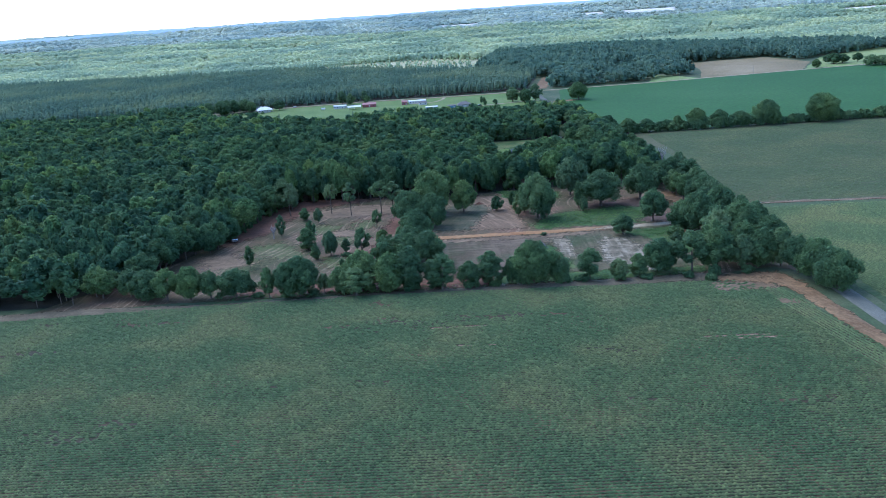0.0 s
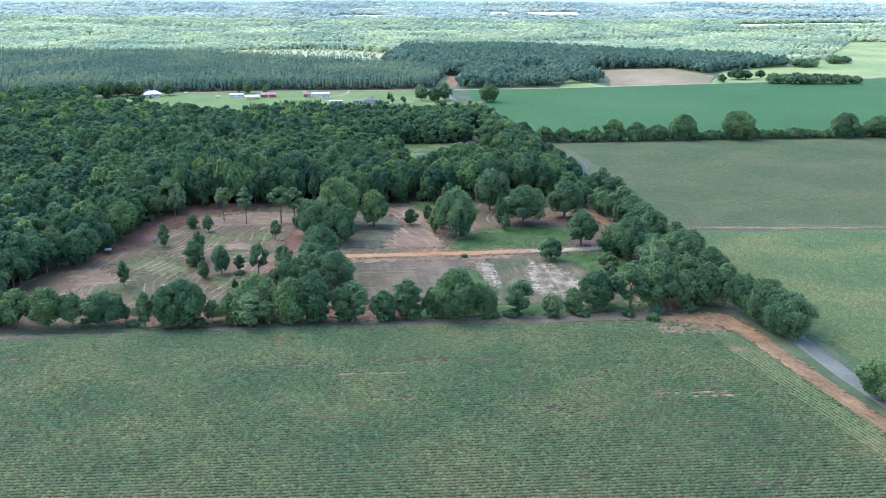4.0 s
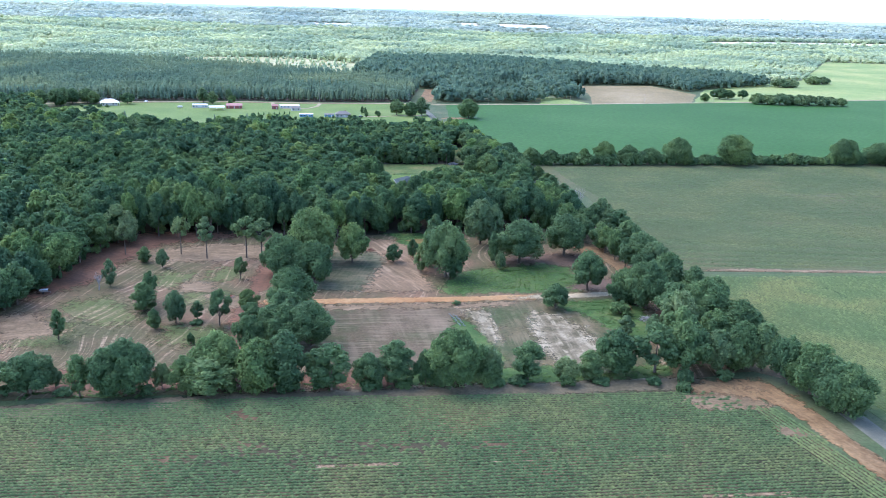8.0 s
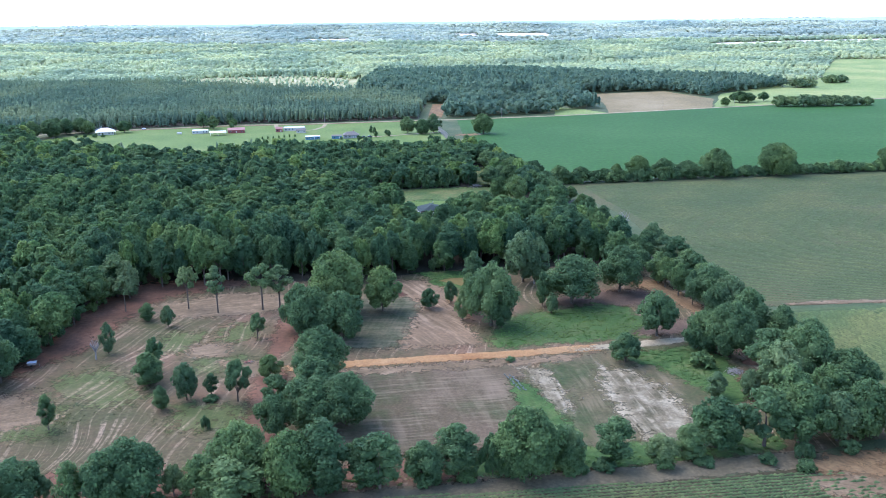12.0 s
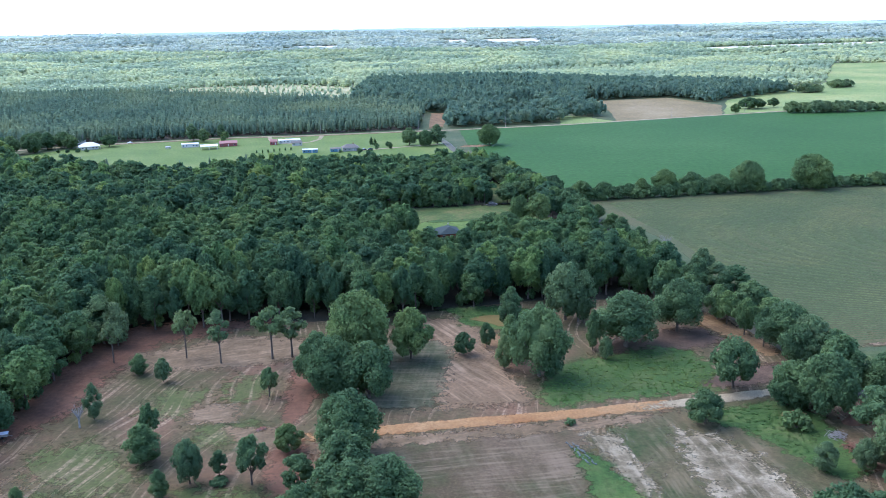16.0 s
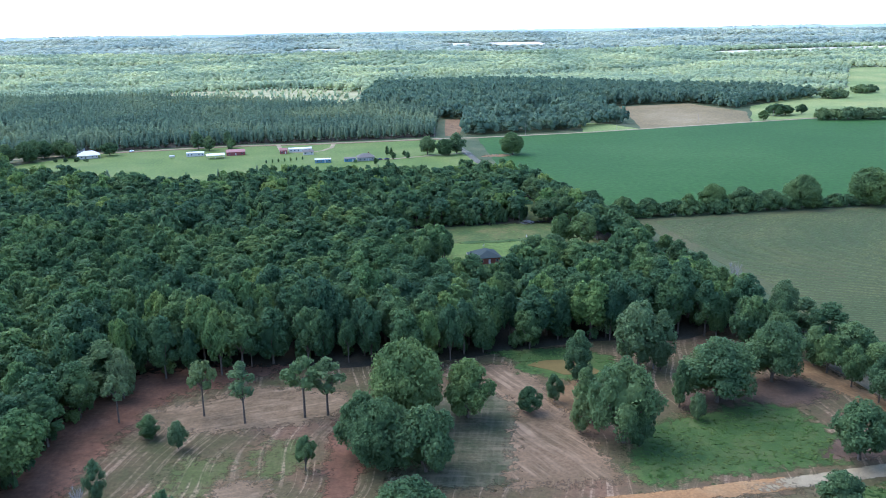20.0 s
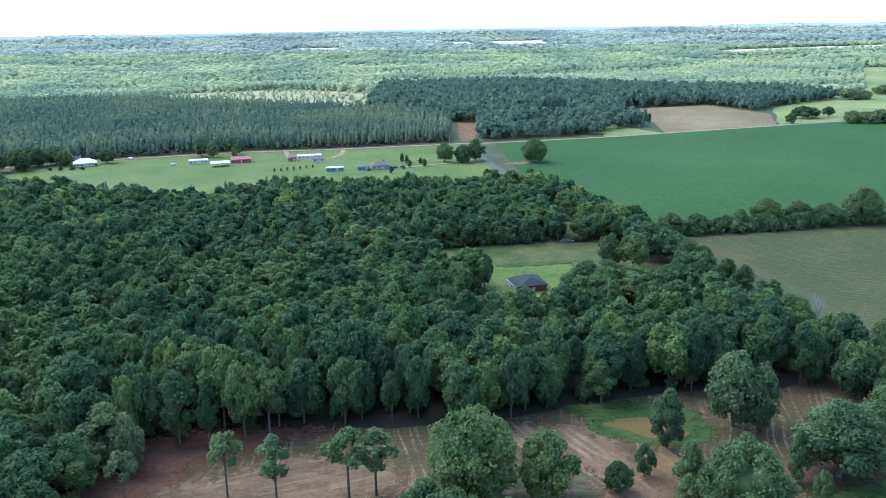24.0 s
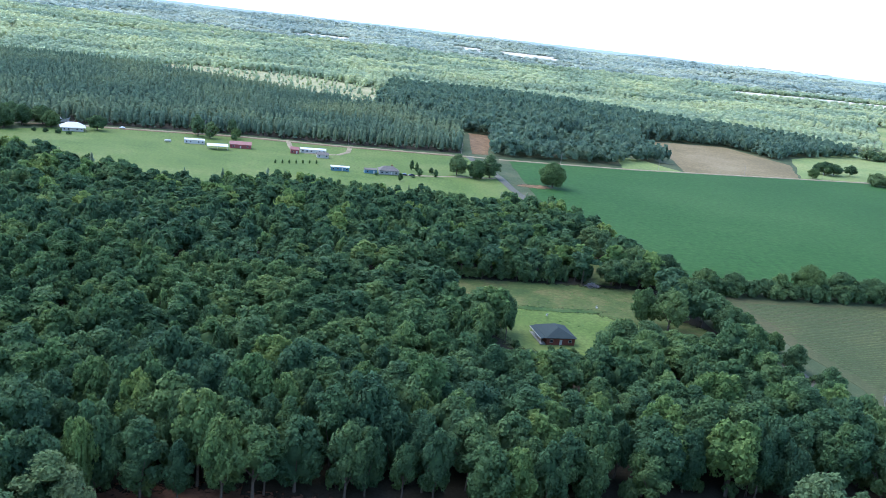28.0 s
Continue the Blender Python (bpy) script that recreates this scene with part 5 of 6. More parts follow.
M_WEED = leaves("weed leaves", (0.066, 0.122, 0.036), (0.086, 0.148, 0.042), (0.120, 0.165, 0.054), 0.6, 0.6, 0.6)
tufts("weeds", [(-150, 316), (-58, 328), (20, 345), (46, 347), (44, 341), (10, 333), (-60, 322), (-150, 309)], 2.0, 0.9, M_WEED, "green weeds under the field-edge trees", RNG, 0.6)
WEEDY = [[(-26, 414), (-8, 418), (24, 423), (28, 434), (22, 450), (14, 454), (-2, 448), (-18, 441), (-25, 430)], [(16, 405), (36, 411), (44, 402), (42, 376), (36, 374), (26, 396)], [(-58, 499), (-52, 493), (-51, 485), (-46, 482), (-47, 489), (-42, 494), (-33, 494), (-25, 488), (-24, 480), (-36, 478), (-20, 482), (-22, 494), (-30, 500), (-46, 501)]]
for poly in WEEDY:
    tufts("weeds", poly, 1.5, 0.75, M_WEED, "tall green weeds and grass tufts", RNG, 0.75)
tufts("grass_tufts", [(-100, 664), (-84, 646), (-70, 625), (-30, 640), (-5, 650), (-4, 690), (-26, 690)], 4.2, 0.6, M_WEED, "rough green tufts in the meadow", RNG, 0.6)

# ---- buildings ----
M_WHITE = surface("white painted boards", (0.42, 0.39, 0.32), 0.5, vary=0.06)
M_TIN = surface("white metal roofing", (0.42, 0.41, 0.36), 0.6, vary=0.14)
M_SLATE = surface("dark blue-grey shingles", (0.033, 0.043, 0.038), 0.85, vary=0.3, scale=4.0, bump=0.4)
M_BROWNROOF = surface("grey-brown shingles", (0.125, 0.11, 0.09), 0.8, vary=0.3, scale=4.0, bump=0.4)
M_BRICK = surface("red brick", (0.15, 0.052, 0.032), 0.85, vary=0.3, scale=6.0, bump=0.3)
M_REDROOF = surface("rust-red metal roofing", (0.19, 0.068, 0.05), 0.5, vary=0.2)
M_REDWALL = surface("barn-red boards", (0.20, 0.05, 0.042), 0.7, vary=0.2)
M_BLUE = surface("blue painted panel", (0.075, 0.15, 0.175), 0.5, vary=0.15)
M_GREYWALL = surface("grey siding", (0.24, 0.23, 0.195), 0.7, vary=0.15)
M_DARK = surface("dark window glass", (0.02, 0.025, 0.03), 0.1, vary=0.2)
M_RUBBER = surface("black rubber", (0.02, 0.02, 0.02), 0.8)
M_POLE = surface("weathered grey pole wood", (0.22, 0.19, 0.16), 0.9, vary=0.3, scale=5.0)
M_CAR = [surface("dark car paint", (0.03, 0.03, 0.04), 0.25), surface("silver car paint", (0.5, 0.51, 0.52), 0.25), surface("white car paint", (0.75, 0.75, 0.75), 0.25)]


def part(name, bm, mat, parent, label=""):
    """Links a bmesh as one mesh object under a thing or part."""
    me = bpy.data.meshes.new(name)
    bm.to_mesh(me)
    bm.free()
    me.materials.append(mat)
    ob = new(name, me)
    ob.parent = parent
    return tagged(ob, label)


def block(x0, x1, y0, y1, z0, z1, bevel=0.0):
    bm = bmesh.new()
    bmesh.ops.create_cube(bm, size=1.0)
    for v in bm.verts:
        v.co = ((x0 + x1) / 2 + v.co.x * (x1 - x0), (y0 + y1) / 2 + v.co.y * (y1 - y0), (z0 + z1) / 2 + v.co.z * (z1 - z0))
    if bevel:
        bmesh.ops.bevel(bm, geom=bm.edges[:], offset=bevel, segments=2, affect="EDGES")
    return bm


def solid(points, faces):
    bm = bmesh.new()
    vs = [bm.verts.new(p) for p in points]
    for f in faces:
        bm.faces.new([vs[i] for i in f])
    bmesh.ops.recalc_face_normals(bm, faces=bm.faces[:])
    return bm


def roof_form(w, d, z, rise_, over, hip):
    """A roof over a w by d plan: hipped (hip metres in at both ends) or gabled (hip 0), with its eaves' thickness."""
    a, b = w / 2 + over, d / 2 + over
    t = 0.18
    if hip < 0:       # ridge runs along y
        pts = [(-a, -b, z), (a, -b, z), (a, b, z), (-a, b, z), (0, -b - hip * 1.0, z + rise_), (0, b + hip * 1.0, z + rise_)]
        tops = [(0, 1, 4), (1, 2, 5, 4), (2, 3, 5), (3, 0, 4, 5)]
    else:
        pts = [(-a, -b, z), (a, -b, z), (a, b, z), (-a, b, z), (-a + hip, 0, z + rise_), (a - hip, 0, z + rise_)]
        tops = [(0, 1, 5, 4), (1, 2, 5), (2, 3, 4, 5), (3, 0, 4)]
    pts += [(x, y, z - t) for x, y, _ in pts[:4]]
    sides = [(0, 6, 7, 1), (1, 7, 8, 2), (2, 8, 9, 3), (3, 9, 6, 0), (6, 9, 8, 7)]
    return solid(pts, tops + sides)


def house(name, x, y, turn, w, d, h, rise_, over, hip, wall, roof, label, windows=3, door=True, posts=0, chimney=False):
    """A small building: walls, roof, windows with frames, a door, porch posts."""
    root = tagged(new(name), label, "building")
    part("wall", block(-w / 2, w / 2, -d / 2, d / 2, -0.3, h), wall, root)
    part("roof", roof_form(w, d, h + 0.02, rise_, over, hip), roof, root)
    for k in range(windows):
        cx = -w / 2 + w * (k + 0.5) / windows
        if door and k == windows // 2:
            dr = part("door", block(cx - 0.5, cx + 0.5, -d / 2 - 0.08, -d / 2 - 0.01, 0.05, 2.1), M_WHITE, root, "white door")
            part("door_handle", block(cx + 0.35, cx + 0.42, -d / 2 - 0.14, -d / 2 - 0.08, 1.0, 1.08), M_DARK, dr)
            continue
        fr = part("window", block(cx - 0.65, cx + 0.65, -d / 2 - 0.07, -d / 2 - 0.01, 0.95, 2.15), M_WHITE, root)
        part("pane", block(cx - 0.55, cx + 0.55, -d / 2 - 0.10, -d / 2 - 0.075, 1.05, 2.05), M_DARK, fr)
    for sgn in (-1, 1):
        fr = part("window", block(sgn * w / 2 - 0.06, sgn * w / 2 + 0.06, -0.65, 0.65, 0.95, 2.15), M_WHITE, root)
        part("pane", block(sgn * w / 2 - 0.09, sgn * w / 2 + 0.09, -0.55, 0.55, 1.05, 2.05), M_DARK, fr)
    for k in range(posts):
        px = -w / 2 - over + 0.2 + (w + 2 * over - 0.4) * k / max(1, posts - 1)
        part("porch_post", block(px - 0.1, px + 0.1, -d / 2 - over + 0.1, -d / 2 - over + 0.3, -0.1, h - 0.15), M_WHITE, root)
    if chimney:
        part("chimney", block(w * 0.15, w * 0.15 + 0.8, 0.4, 1.2, h, h + rise_ + 0.9, 0.04), M_BRICK, root)
    root.matrix_basis = pose(x, y, 0.12, 0, 0, turn)
    return root


def carport(x, y, turn, w, d, h, label, roof=None):
    root = tagged(new("carport"), label, "carport")
    part("roof", roof_form(w, d, h, 1.3, 0.3, 0.0), roof or M_TIN, root)
    for sx in (-1, 0, 1):
        for sy in (-1, 1):
            part("post", block(sx * w / 2 * 0.95 - 0.08, sx * w / 2 * 0.95 + 0.08, sy * d / 2 * 0.95 - 0.08, sy * d / 2 * 0.95 + 0.08, -0.1, h - 0.1), M_WHITE, root)
    root.matrix_basis = pose(x, y, 0.12, 0, 0, turn)
    return root


def car(x, y, turn, paint, label):
    root = tagged(new("parked_car"), label, "car")
    prof = [(-2.2, 0.35), (-2.25, 0.8), (-1.9, 1.0), (-1.2, 1.05), (-0.7, 1.5), (0.9, 1.52), (1.5, 1.05), (2.1, 0.95), (2.25, 0.7), (2.2, 0.35)]
    n = len(prof)
    pts = [(px, sy * (0.88 if pz < 1.2 else 0.72), pz) for sy in (-1, 1) for px, pz in prof]
    part("body", solid(pts, [tuple(range(n)), tuple(range(n, 2 * n))] + [(k, (k + 1) % n, n + (k + 1) % n, n + k) for k in range(n)]), paint, root)
    part("glass", block(-0.75, 0.95, -0.83, 0.83, 1.08, 1.40, 0.05), M_DARK, root)
    for wx_ in (-1.4, 1.35):
        for sy in (-0.82, 0.82):
            bm = bmesh.new()
            bmesh.ops.create_cone(bm, cap_ends=True, segments=14, radius1=0.34, radius2=0.34, depth=0.22, matrix=pose(wx_, sy, 0.34, 90))
            part("wheel", bm, M_RUBBER, root)
    root.matrix_basis = pose(x, y, 0.12, 0, 0, turn)
    return root


house("brick_house", -55.2, 618.2, 12, 11.2, 13.2, 2.9, 2.6, 0.6, -5.2, M_BRICK, M_SLATE, "red brick house with a dark hipped shingle roof in the meadow", 3, True, 0)
porch = tagged(new("porch"), "white porch with slim posts beside the brick house", "porch")
part("deck", block(-2.2, 0, -6.4, 6.4, -0.1, 0.25), M_GREYWALL, porch)
part("roof", solid([(-2.4, -6.8, 2.55), (0.1, -6.8, 2.95), (0.1, 6.8, 2.95), (-2.4, 6.8, 2.55), (-2.4, -6.8, 2.42), (0.1, -6.8, 2.82), (0.1, 6.8, 2.82), (-2.4, 6.8, 2.42)], [(0, 1, 2, 3), (4, 7, 6, 5), (0, 4, 5, 1), (1, 5, 6, 2), (2, 6, 7, 3), (3, 7, 4, 0)]), M_SLATE, porch)
part("fascia", block(-2.5, -2.41, -6.8, 6.8, 2.2, 2.55), M_WHITE, porch, "white fascia board")
for k in range(6):
    part("porch_post", block(-2.3, -2.15, -6.3 + 2.5 * k, -6.15 + 2.5 * k, 0.25, 2.42), M_WHITE, porch)
porch.matrix_basis = pose(-55.2, 618.2, 0.12, 0, 0, 12) @ pose(-5.72, 0, 0)
house("white_farmhouse", -386, 972, 25, 15, 11, 3.0, 3.4, 1.8, 6.0, M_WHITE, M_TIN, "white farmhouse with a pale metal hip roof", 5, True, 6, True)
house("outbuilding", -409, 1010, 20, 8, 5, 2.6, 1.2, 0.3, 0.0, M_WHITE, M_TIN, "small white outbuilding with a metal roof", 2)
house("mobile_home", -292, 973, 14, 15, 5, 3.0, 0.9, 0.2, 0.0, M_WHITE, M_TIN, "long white mobile home on the lawn", 5, True, 4)
carport(-270.5, 958, 18, 15, 9, 3.0, "open white metal carport on posts")
house("red_barn", -257, 976, 14, 16, 8, 3.0, 2.0, 0.4, 0.0, M_REDWALL, M_REDROOF, "low red barn with a rust-red roof", 3)
house("red_shed", -215, 979, 12, 6.5, 6, 3.2, 1.8, 0.3, 0.0, M_REDWALL, M_REDROOF, "small barn-red shed on the lawn", 2)
house("long_building", -202, 990, 14, 20, 6, 2.8, 1.0, 0.3, 0.0, M_WHITE, M_TIN, "long low white building with a metal roof", 6)
house("small_cottage", -192, 972, 14, 8.5, 6, 2.6, 1.6, 0.5, 0.0, M_WHITE, M_BROWNROOF, "small white cottage with a brown roof", 3, True, 4)
house("blue_trailer", -173, 925, 12, 13, 5, 2.8, 0.7, 0.3, 0.0, M_BLUE, M_TIN, "blue trailer home with a white roof", 4)
house("grey_shed", -151, 929, 12, 9, 6, 2.7, 0.8, 0.3, 0.0, M_BLUE, M_BROWNROOF, "low blue-grey shed beside a house", 2)
house("grey_farmhouse", -138, 933, 12, 14, 9, 3.0, 2.8, 0.7, 4.5, M_GREYWALL, M_BROWNROOF, "grey-roofed house with a porch", 4, True, 5, True)
house("meadow_shed", -32, 712, 5, 7, 5, 3.0, 1.3, 0.4, 0.0, M_GREYWALL, M_TIN, "small shed with a pale metal roof among trees", 2)
house("far_house", -86, 1397, 10, 16, 9, 3.2, 2.5, 0.5, 0.0, M_WHITE, M_TIN, "far white house with a pale roof at the wood", 4)
house("far_house", -26, 1412, 10, 12, 8, 3.2, 2.5, 0.5, 0.0, M_WHITE, M_TIN, "far white house with a pale roof at the wood", 4)
car(-126, 933, 10, M_CAR[0], "dark car parked beside the grey house")
car(-120.5, 934.5, 10, M_CAR[0], "dark car parked beside the grey house")
car(-360, 1006, 18, M_CAR[2], "white car parked by the far road")
car(-4, 713, 60, M_CAR[2], "white vehicle parked under trees by the meadow")

# propane tank on the lawn
tank = tagged(new("gas_tank"), "white gas tank standing on the lawn", "tank")
bm = bmesh.new()
bmesh.ops.create_uvsphere(bm, u_segments=14, v_segments=10, radius=0.6)
for v in bm.verts:
    v.co = (v.co.x + (1.0 if v.co.x > 0 else -1.0), v.co.y, v.co.z + 1.0)
part("tank", bm, M_WHITE, tank)
for sx in (-0.9, 0.9):
    part("foot", block(sx - 0.15, sx + 0.15, -0.4, 0.4, -0.1, 0.5), M_GREYWALL, tank)
tank.matrix_basis = pose(-309.5, 962.4, 0.1, 0, 0, 15) @ Matrix.Scale(1.6, 4)


def utility_pole(x, y, turn):
    root = tagged(new("utility_pole"), "weathered wooden utility pole beside the road", "pole", "utility poles")
    z0 = float(rise(x, y))
    for nm, (v, f) in (("pole", tube((0, 0, -0.3), (0, 0, 10.5), 0.17, 0.11, 8)), ("crossarm", tube((-1.2, 0, 9.7), (1.2, 0, 9.7), 0.07, 0.07, 6))):
        ob = new(nm, mesh_of(nm, v, f, True))
        ob.data.materials.append(M_POLE)
        ob.parent = root
    root.matrix_basis = pose(x, y, z0, 0, 0, turn)


for x, y, a in ((-402, 998, 20), (-300, 1034, 15), (-180, 1050, 10), (-80, 1068, 5), (12, 1082, 15), (110, 1110, 20), (205, 1143, 20), (300, 1178, 20), (390, 1208, 22)):
    utility_pole(x, y, a)



# ---- small things in the clearing and meadow ----
def brush_pile(x, y, size, mat, label, seed, rows=46):
    """A heap of cut branches lying across one another, a part for each stout branch."""
    r = np.random.default_rng(seed)
    root = tagged(new("brush_pile"), label, "brush pile")
    for k in range(rows):
        a, t = r.uniform(0, 6.28), r.uniform(0.25, 1.0)
        cx, cy = r.normal(0, 0.3, 2) * size
        h = max(0.1, 0.38 * size * (1 - math.hypot(cx, cy) / size) * r.uniform(0.2, 1.0))
        l = size * 0.55 * t
        v, f = tube((cx - l * math.cos(a), cy - l * math.sin(a), max(0.03, h - 0.25 * l)), (cx + l * math.cos(a), cy + l * math.sin(a), h + 0.22 * l), 0.045 * size ** 0.5, 0.015 * size ** 0.5, 5)
        ob = new("branch", mesh_of("branch", v, f))
        ob.data.materials.append(mat)
        ob.parent = root
    root.matrix_basis = pose(x, y, 0.1)


def dead_tree(x, y, h, seed, label):
    """A bare tree: trunk and forked grey limbs."""
    r = np.random.default_rng(seed)
    root = tagged(new("dead_tree"), label, "tree")
    def put(nm, v, f, parent):
        ob = new(nm, mesh_of(nm, v, f, True))
        ob.data.materials.append(M_DEADWOOD)
        ob.parent = parent
        return ob
    put("trunk", *tube((0, 0, -0.2), (0.2, 0, h * 0.5), 0.28, 0.16, 7), root)
    for k in range(9):
        a, z0 = k * 2.4, h * r.uniform(0.3, 0.5)
        p0, p1 = np.array([0.1, 0, z0]), np.array([h * 0.2 * math.cos(a), h * 0.2 * math.sin(a), h * r.uniform(0.65, 0.9)])
        limb = put("limb", *tube(p0, p1, 0.13, 0.06, 5), root)
        twigs = [tube(p0 + (p1 - p0) * q, p0 + (p1 - p0) * q + r.normal(0, 1, 3) * h * 0.06 + np.array([0, 0, h * 0.12]), 0.06, 0.02, 4) for q in (0.4, 0.55, 0.7, 0.85, 1.0, 1.0)]
        put("twigs", *join(twigs), limb)
    root.matrix_basis = pose(x, y, 0.05)


M_DEADWOOD = surface("bleached dead wood", (0.22, 0.20, 0.175), 0.9, vary=0.3, scale=4.0, bump=0.3)
M_REDBRUSH = surface("dry reddish twigs", (0.17, 0.085, 0.055), 0.9, vary=0.3, scale=4.0, bump=0.3)
M_RUST = surface("rusty red painted steel", (0.26, 0.06, 0.04), 0.6, vary=0.35, scale=3.0)
M_PIPE = surface("pale grey stone", (0.10, 0.108, 0.10), 0.95, vary=0.12)
M_TARP = surface("white painted sheet", (0.62, 0.63, 0.64), 0.4, vary=0.1)
brush_pile(49.0, 383.4, 3.6, M_REDBRUSH, "heap of dry reddish branches under the trees", 15, 80)
brush_pile(47.5, 390, 3.6, M_DEADWOOD, "heap of bleached grey branches beside the trees", 16, 60)
brush_pile(-27, 694, 4.6, M_DEADWOOD, "heap of bleached grey branches at the meadow's edge", 6, 70)
brush_pile(-64, 470, 2.6, M_REDBRUSH, "heap of dry brown branches in the clearing", 8)
dead_tree(45.5, 563, 13, 3, "bare bleached tree standing at the field's edge")
dead_tree(-164, 404, 7, 4, "bare thin tree in the clearing")
dead_tree(-8, 484, 15, 9, "half-dead tree with pale bare limbs")

# a small box trailer parked at the woodland edge
trailer = tagged(new("box_trailer"), "small dark trailer with a white lid at the woodland edge", "trailer")
part("box", block(-1.3, 1.3, -0.75, 0.75, 0.55, 1.35, 0.03), M_POLE, trailer)
part("lid", block(-1.42, 1.42, -0.88, 0.88, 1.36, 1.5, 0.03), M_TARP, trailer, "flat white lid")
part("drawbar", block(1.3, 2.4, -0.06, 0.06, 0.5, 0.6), M_POLE, trailer)
part("stand", block(2.2, 2.32, -0.05, 0.05, -0.02, 0.5), M_POLE, trailer)
for sy in (-0.86, 0.86):
    bm = bmesh.new()
    bmesh.ops.create_cone(bm, cap_ends=True, segments=16, radius1=0.34, radius2=0.34, depth=0.2, matrix=pose(-0.1, sy, 0.34, 90))
    part("wheel", bm, M_RUBBER, trailer)
trailer.matrix_basis = pose(-183.2, 398.6, 0.1, 0, 0, 12)

# a towed disc harrow left on the drive's end
harrow = tagged(new("disc_harrow"), "small rusty red disc harrow standing in dry grass", "implement")
part("beam", block(-1.6, 1.6, -0.08, 0.08, 0.55, 0.7, 0.02), M_RUST, harrow)
part("beam", block(-1.6, 1.6, 0.82, 0.98, 0.55, 0.7, 0.02), M_RUST, harrow)
part("drawbar", block(-0.07, 0.07, -1.9, 0.95, 0.7, 0.82, 0.02), M_RUST, harrow)
part("mast", block(-0.06, 0.06, 0.2, 0.32, 0.8, 1.5, 0.02), M_RUST, harrow)
for k in range(7):
    for yy in (0.0, 0.9):
        bm = bmesh.new()
        bmesh.ops.create_cone(bm, cap_ends=True, segments=14, radius1=0.28, radius2=0.24, depth=0.05, matrix=pose(-1.5 + 0.5 * k, yy, 0.28, 0, 90))
        part("disc", bm, M_POLE, harrow)
harrow.matrix_basis = pose(-111, 400, 0.1, 0, 0, 40) @ Matrix.Scale(0.85, 4)

def stone_form(r, size):
    iv, jf = ICO[1]
    v = iv * size * np.array([1.0, r.uniform(0.6, 0.9), r.uniform(0.4, 0.6)]) * (1 + 0.16 * r.standard_normal((len(iv), 1)).clip(-1.5, 1.5))
    a = r.uniform(0, 6.28)
    return np.stack([v[:, 0] * math.cos(a) - v[:, 1] * math.sin(a), v[:, 0] * math.sin(a) + v[:, 1] * math.cos(a), v[:, 2]], 1), jf


# pale stones laid in the ditch between the plots
sr = np.random.default_rng(61)
riprap = tagged(new("stone_row"), "pale blue-grey stones laid in a ditch between the plots", "stones")
for k in range(34):
    t, side = (k // 2 + 0.5) / 17, (k % 2 - 0.5) * 1.5
    v, f = stone_form(sr, sr.uniform(0.28, 0.5))
    ob = new("stone", mesh_of("stone", v + np.array([-25.4 + 4.2 * t + side + sr.uniform(-0.3, 0.3), 389.6 - 12.2 * t + sr.uniform(-0.3, 0.3), 0.28]), f))
    ob.data.materials.append(M_PIPE)
    ob.parent = riprap


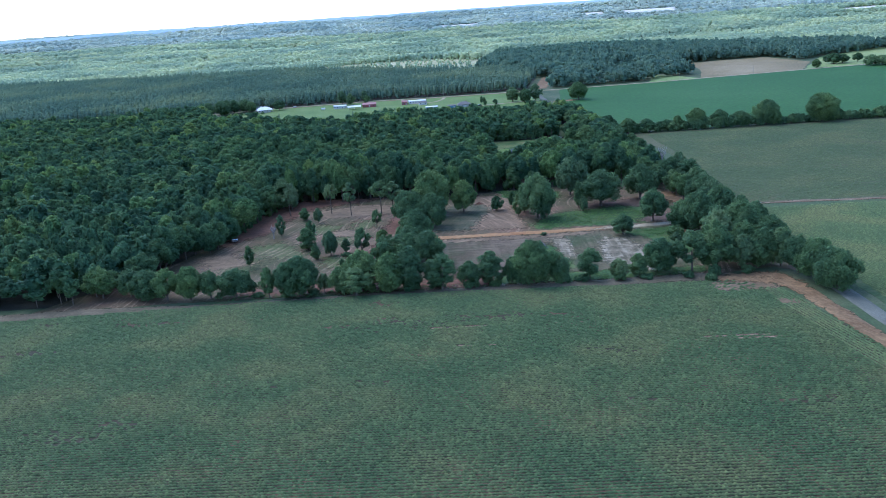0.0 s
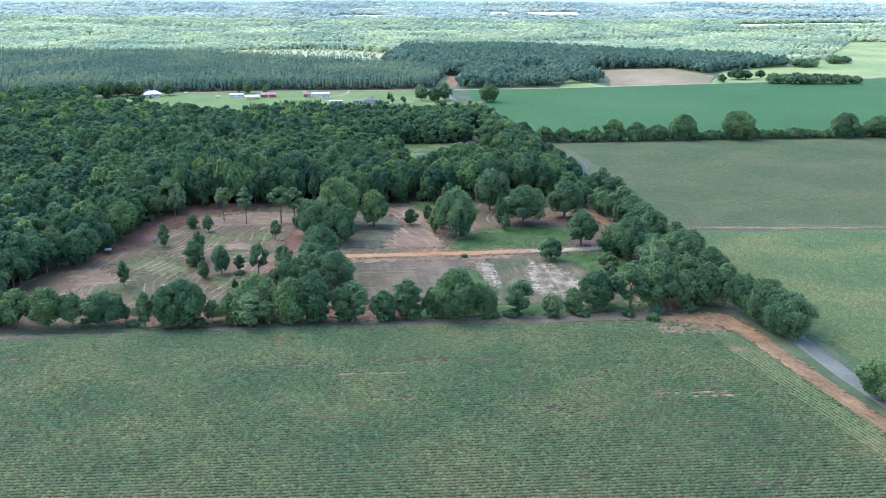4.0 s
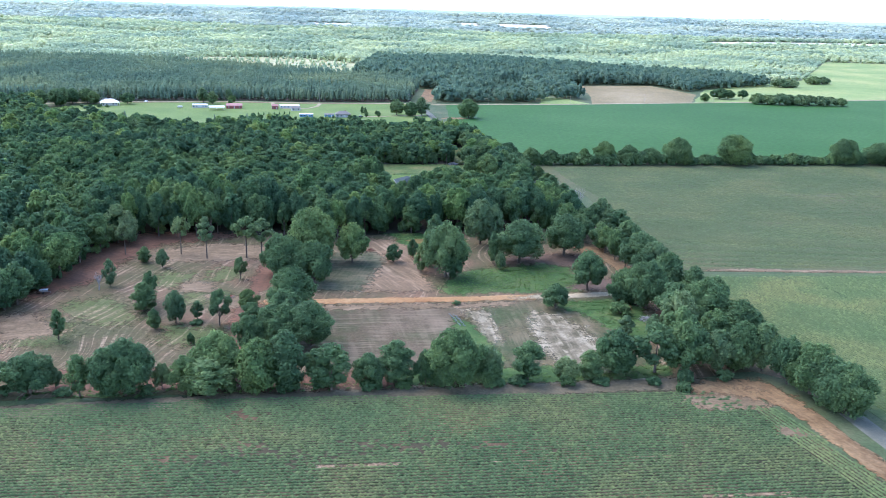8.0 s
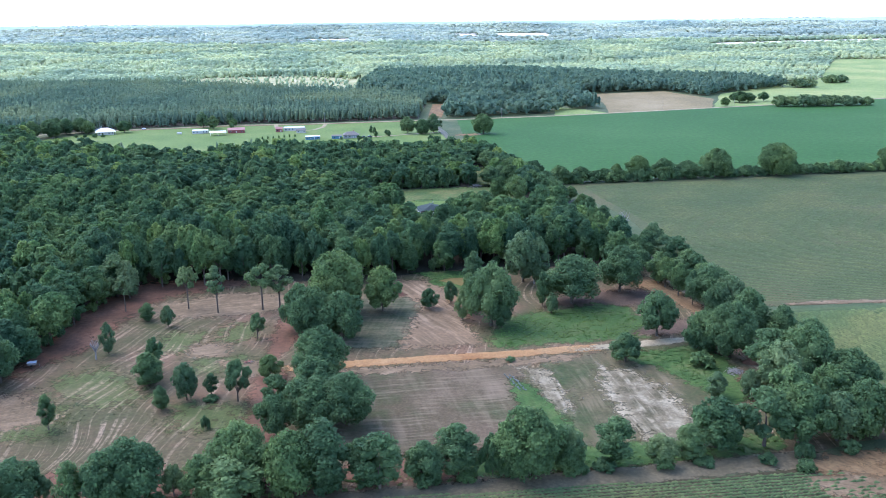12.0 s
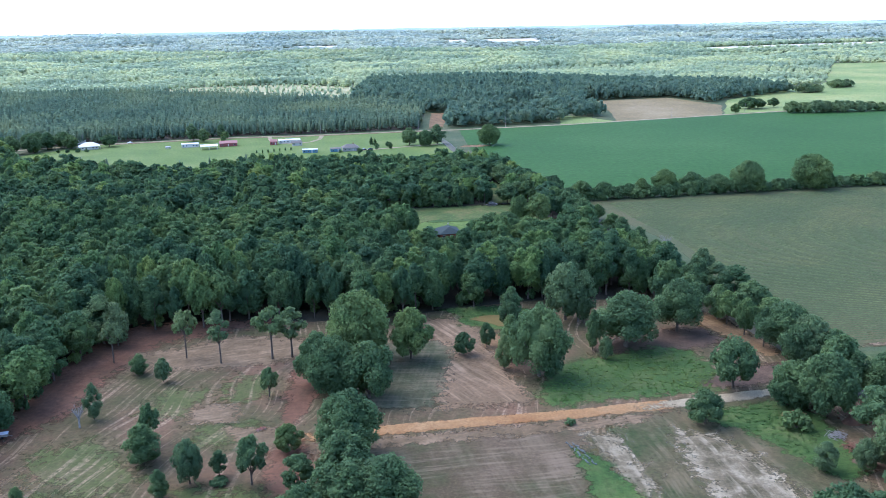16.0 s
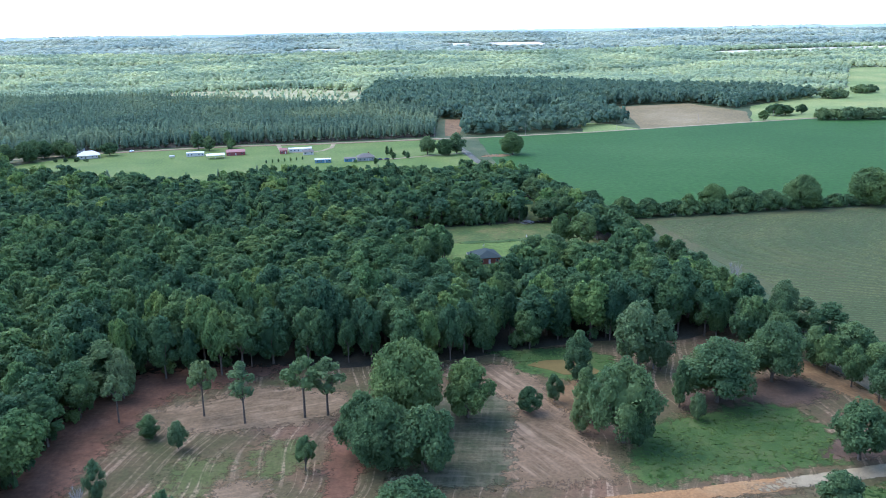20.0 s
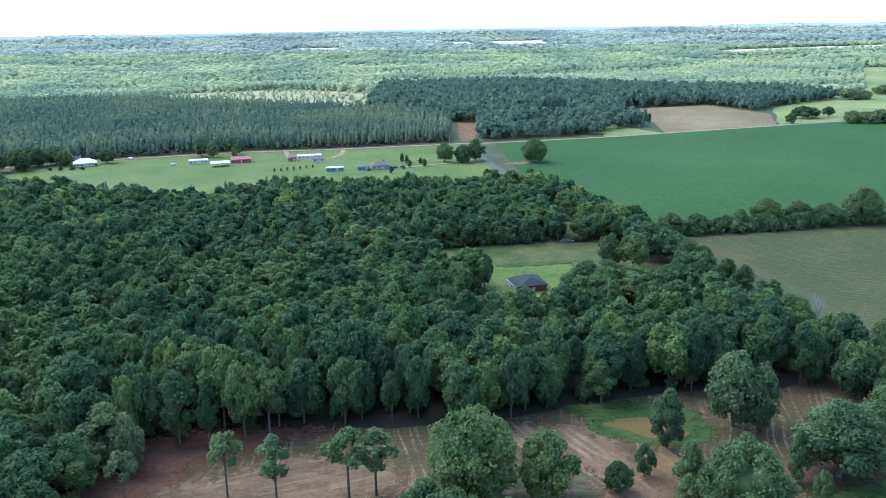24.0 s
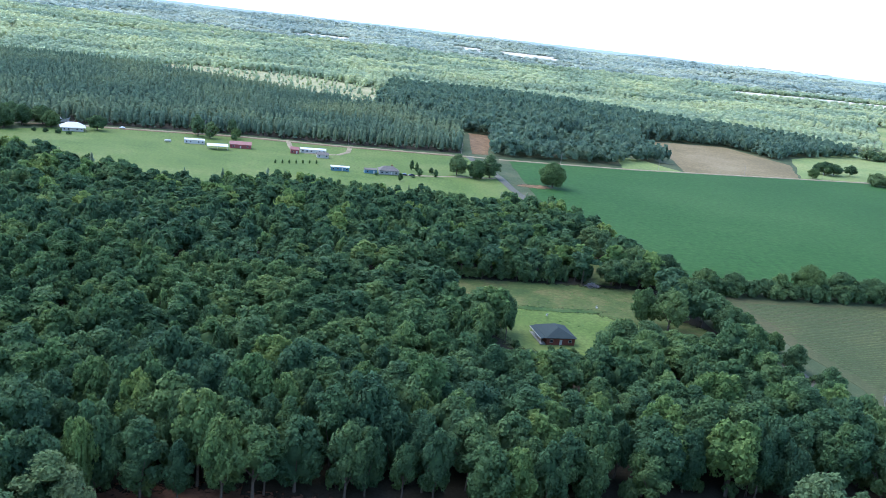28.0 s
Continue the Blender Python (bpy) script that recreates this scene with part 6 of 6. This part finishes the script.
def dirt_heap(x, y, rx, ry, h, mat, label, seed):
    """A tipped heap of soil: a lumpy mound with clods at its foot."""
    r = np.random.default_rng(seed)
    root = tagged(new("dirt_heap"), label, "dirt heap", "soil heaps under the trees")
    a, q = np.meshgrid(np.arange(22) / 22 * 2 * np.pi, np.linspace(0, 1, 8))
    lump = np.array([[noise.noise((x + 1.6 * math.cos(p) * k, y + 1.6 * math.sin(p) * k, 3.0 * k)) for p, k in zip(ra, rq)] for ra, rq in zip(a, q)])
    edge = 1 + 0.22 * np.sin(2 * a + seed) + 0.3 * lump
    z = h * np.clip((1 - q ** 1.4) * (1 + 0.9 * lump), 0, 2) - 0.1 * q
    i = np.arange(a.size).reshape(a.shape)
    j = np.roll(i, -1, 1)
    f = np.stack([i[:-1], j[:-1], j[1:], i[1:]], -1).reshape(-1, 4)
    ob = new("mound", mesh_of("mound", np.stack([rx * q * edge * np.cos(a), ry * q * edge * np.sin(a), z], -1).reshape(-1, 3), f[:, ::-1]))
    ob.data.materials.append(mat)
    ob.parent = root
    for k in range(9):
        v, f = stone_form(r, r.uniform(0.25, 0.5))
        p = r.uniform(0, 6.28)
        ob = new("clod", mesh_of("clod", v + np.array([rx * 1.02 * math.cos(p), ry * 1.02 * math.sin(p), 0.12]), f))
        ob.data.materials.append(mat)
        ob.parent = root
    root.matrix_basis = pose(x, y, 0.1)


dirt_heap(50.2, 375.5, 4.6, 3.4, 1.9, M_SHADESOIL, "brown soil heap tipped under the trees", 3)
dirt_heap(55.5, 377.0, 4.2, 3.0, 1.6, M_REDSOIL, "reddish soil heap tipped under the trees", 4)
dirt_heap(41.5, 402.5, 3.8, 2.8, 1.3, M_DIRT, "tan soil heap beside the drive's end", 5)
dirt_heap(57.0, 399.5, 4.4, 3.2, 1.8, M_REDSOIL, "reddish soil heap tipped under the trees", 6)


def lawn_chair(x, y, turn):
    root = tagged(new("garden_chair"), "white garden chair on the meadow grass", "chair", "chairs in the meadow")
    part("seat", block(-0.3, 0.3, -0.28, 0.28, 0.40, 0.45, 0.015), M_WHITE, root)
    part("backrest", block(-0.3, 0.3, 0.26, 0.32, 0.45, 1.0, 0.015), M_WHITE, root)
    for sx in (-0.27, 0.22):
        for sy in (-0.26, 0.22):
            part("leg", block(sx, sx + 0.05, sy, sy + 0.05, 0.0, 0.4), M_WHITE, root)
    root.matrix_basis = pose(x, y, 0.14, 0, 0, turn) @ Matrix.Scale(1.25, 4)


lawn_chair(-31, 661, 30)
lawn_chair(-55, 644, 200)
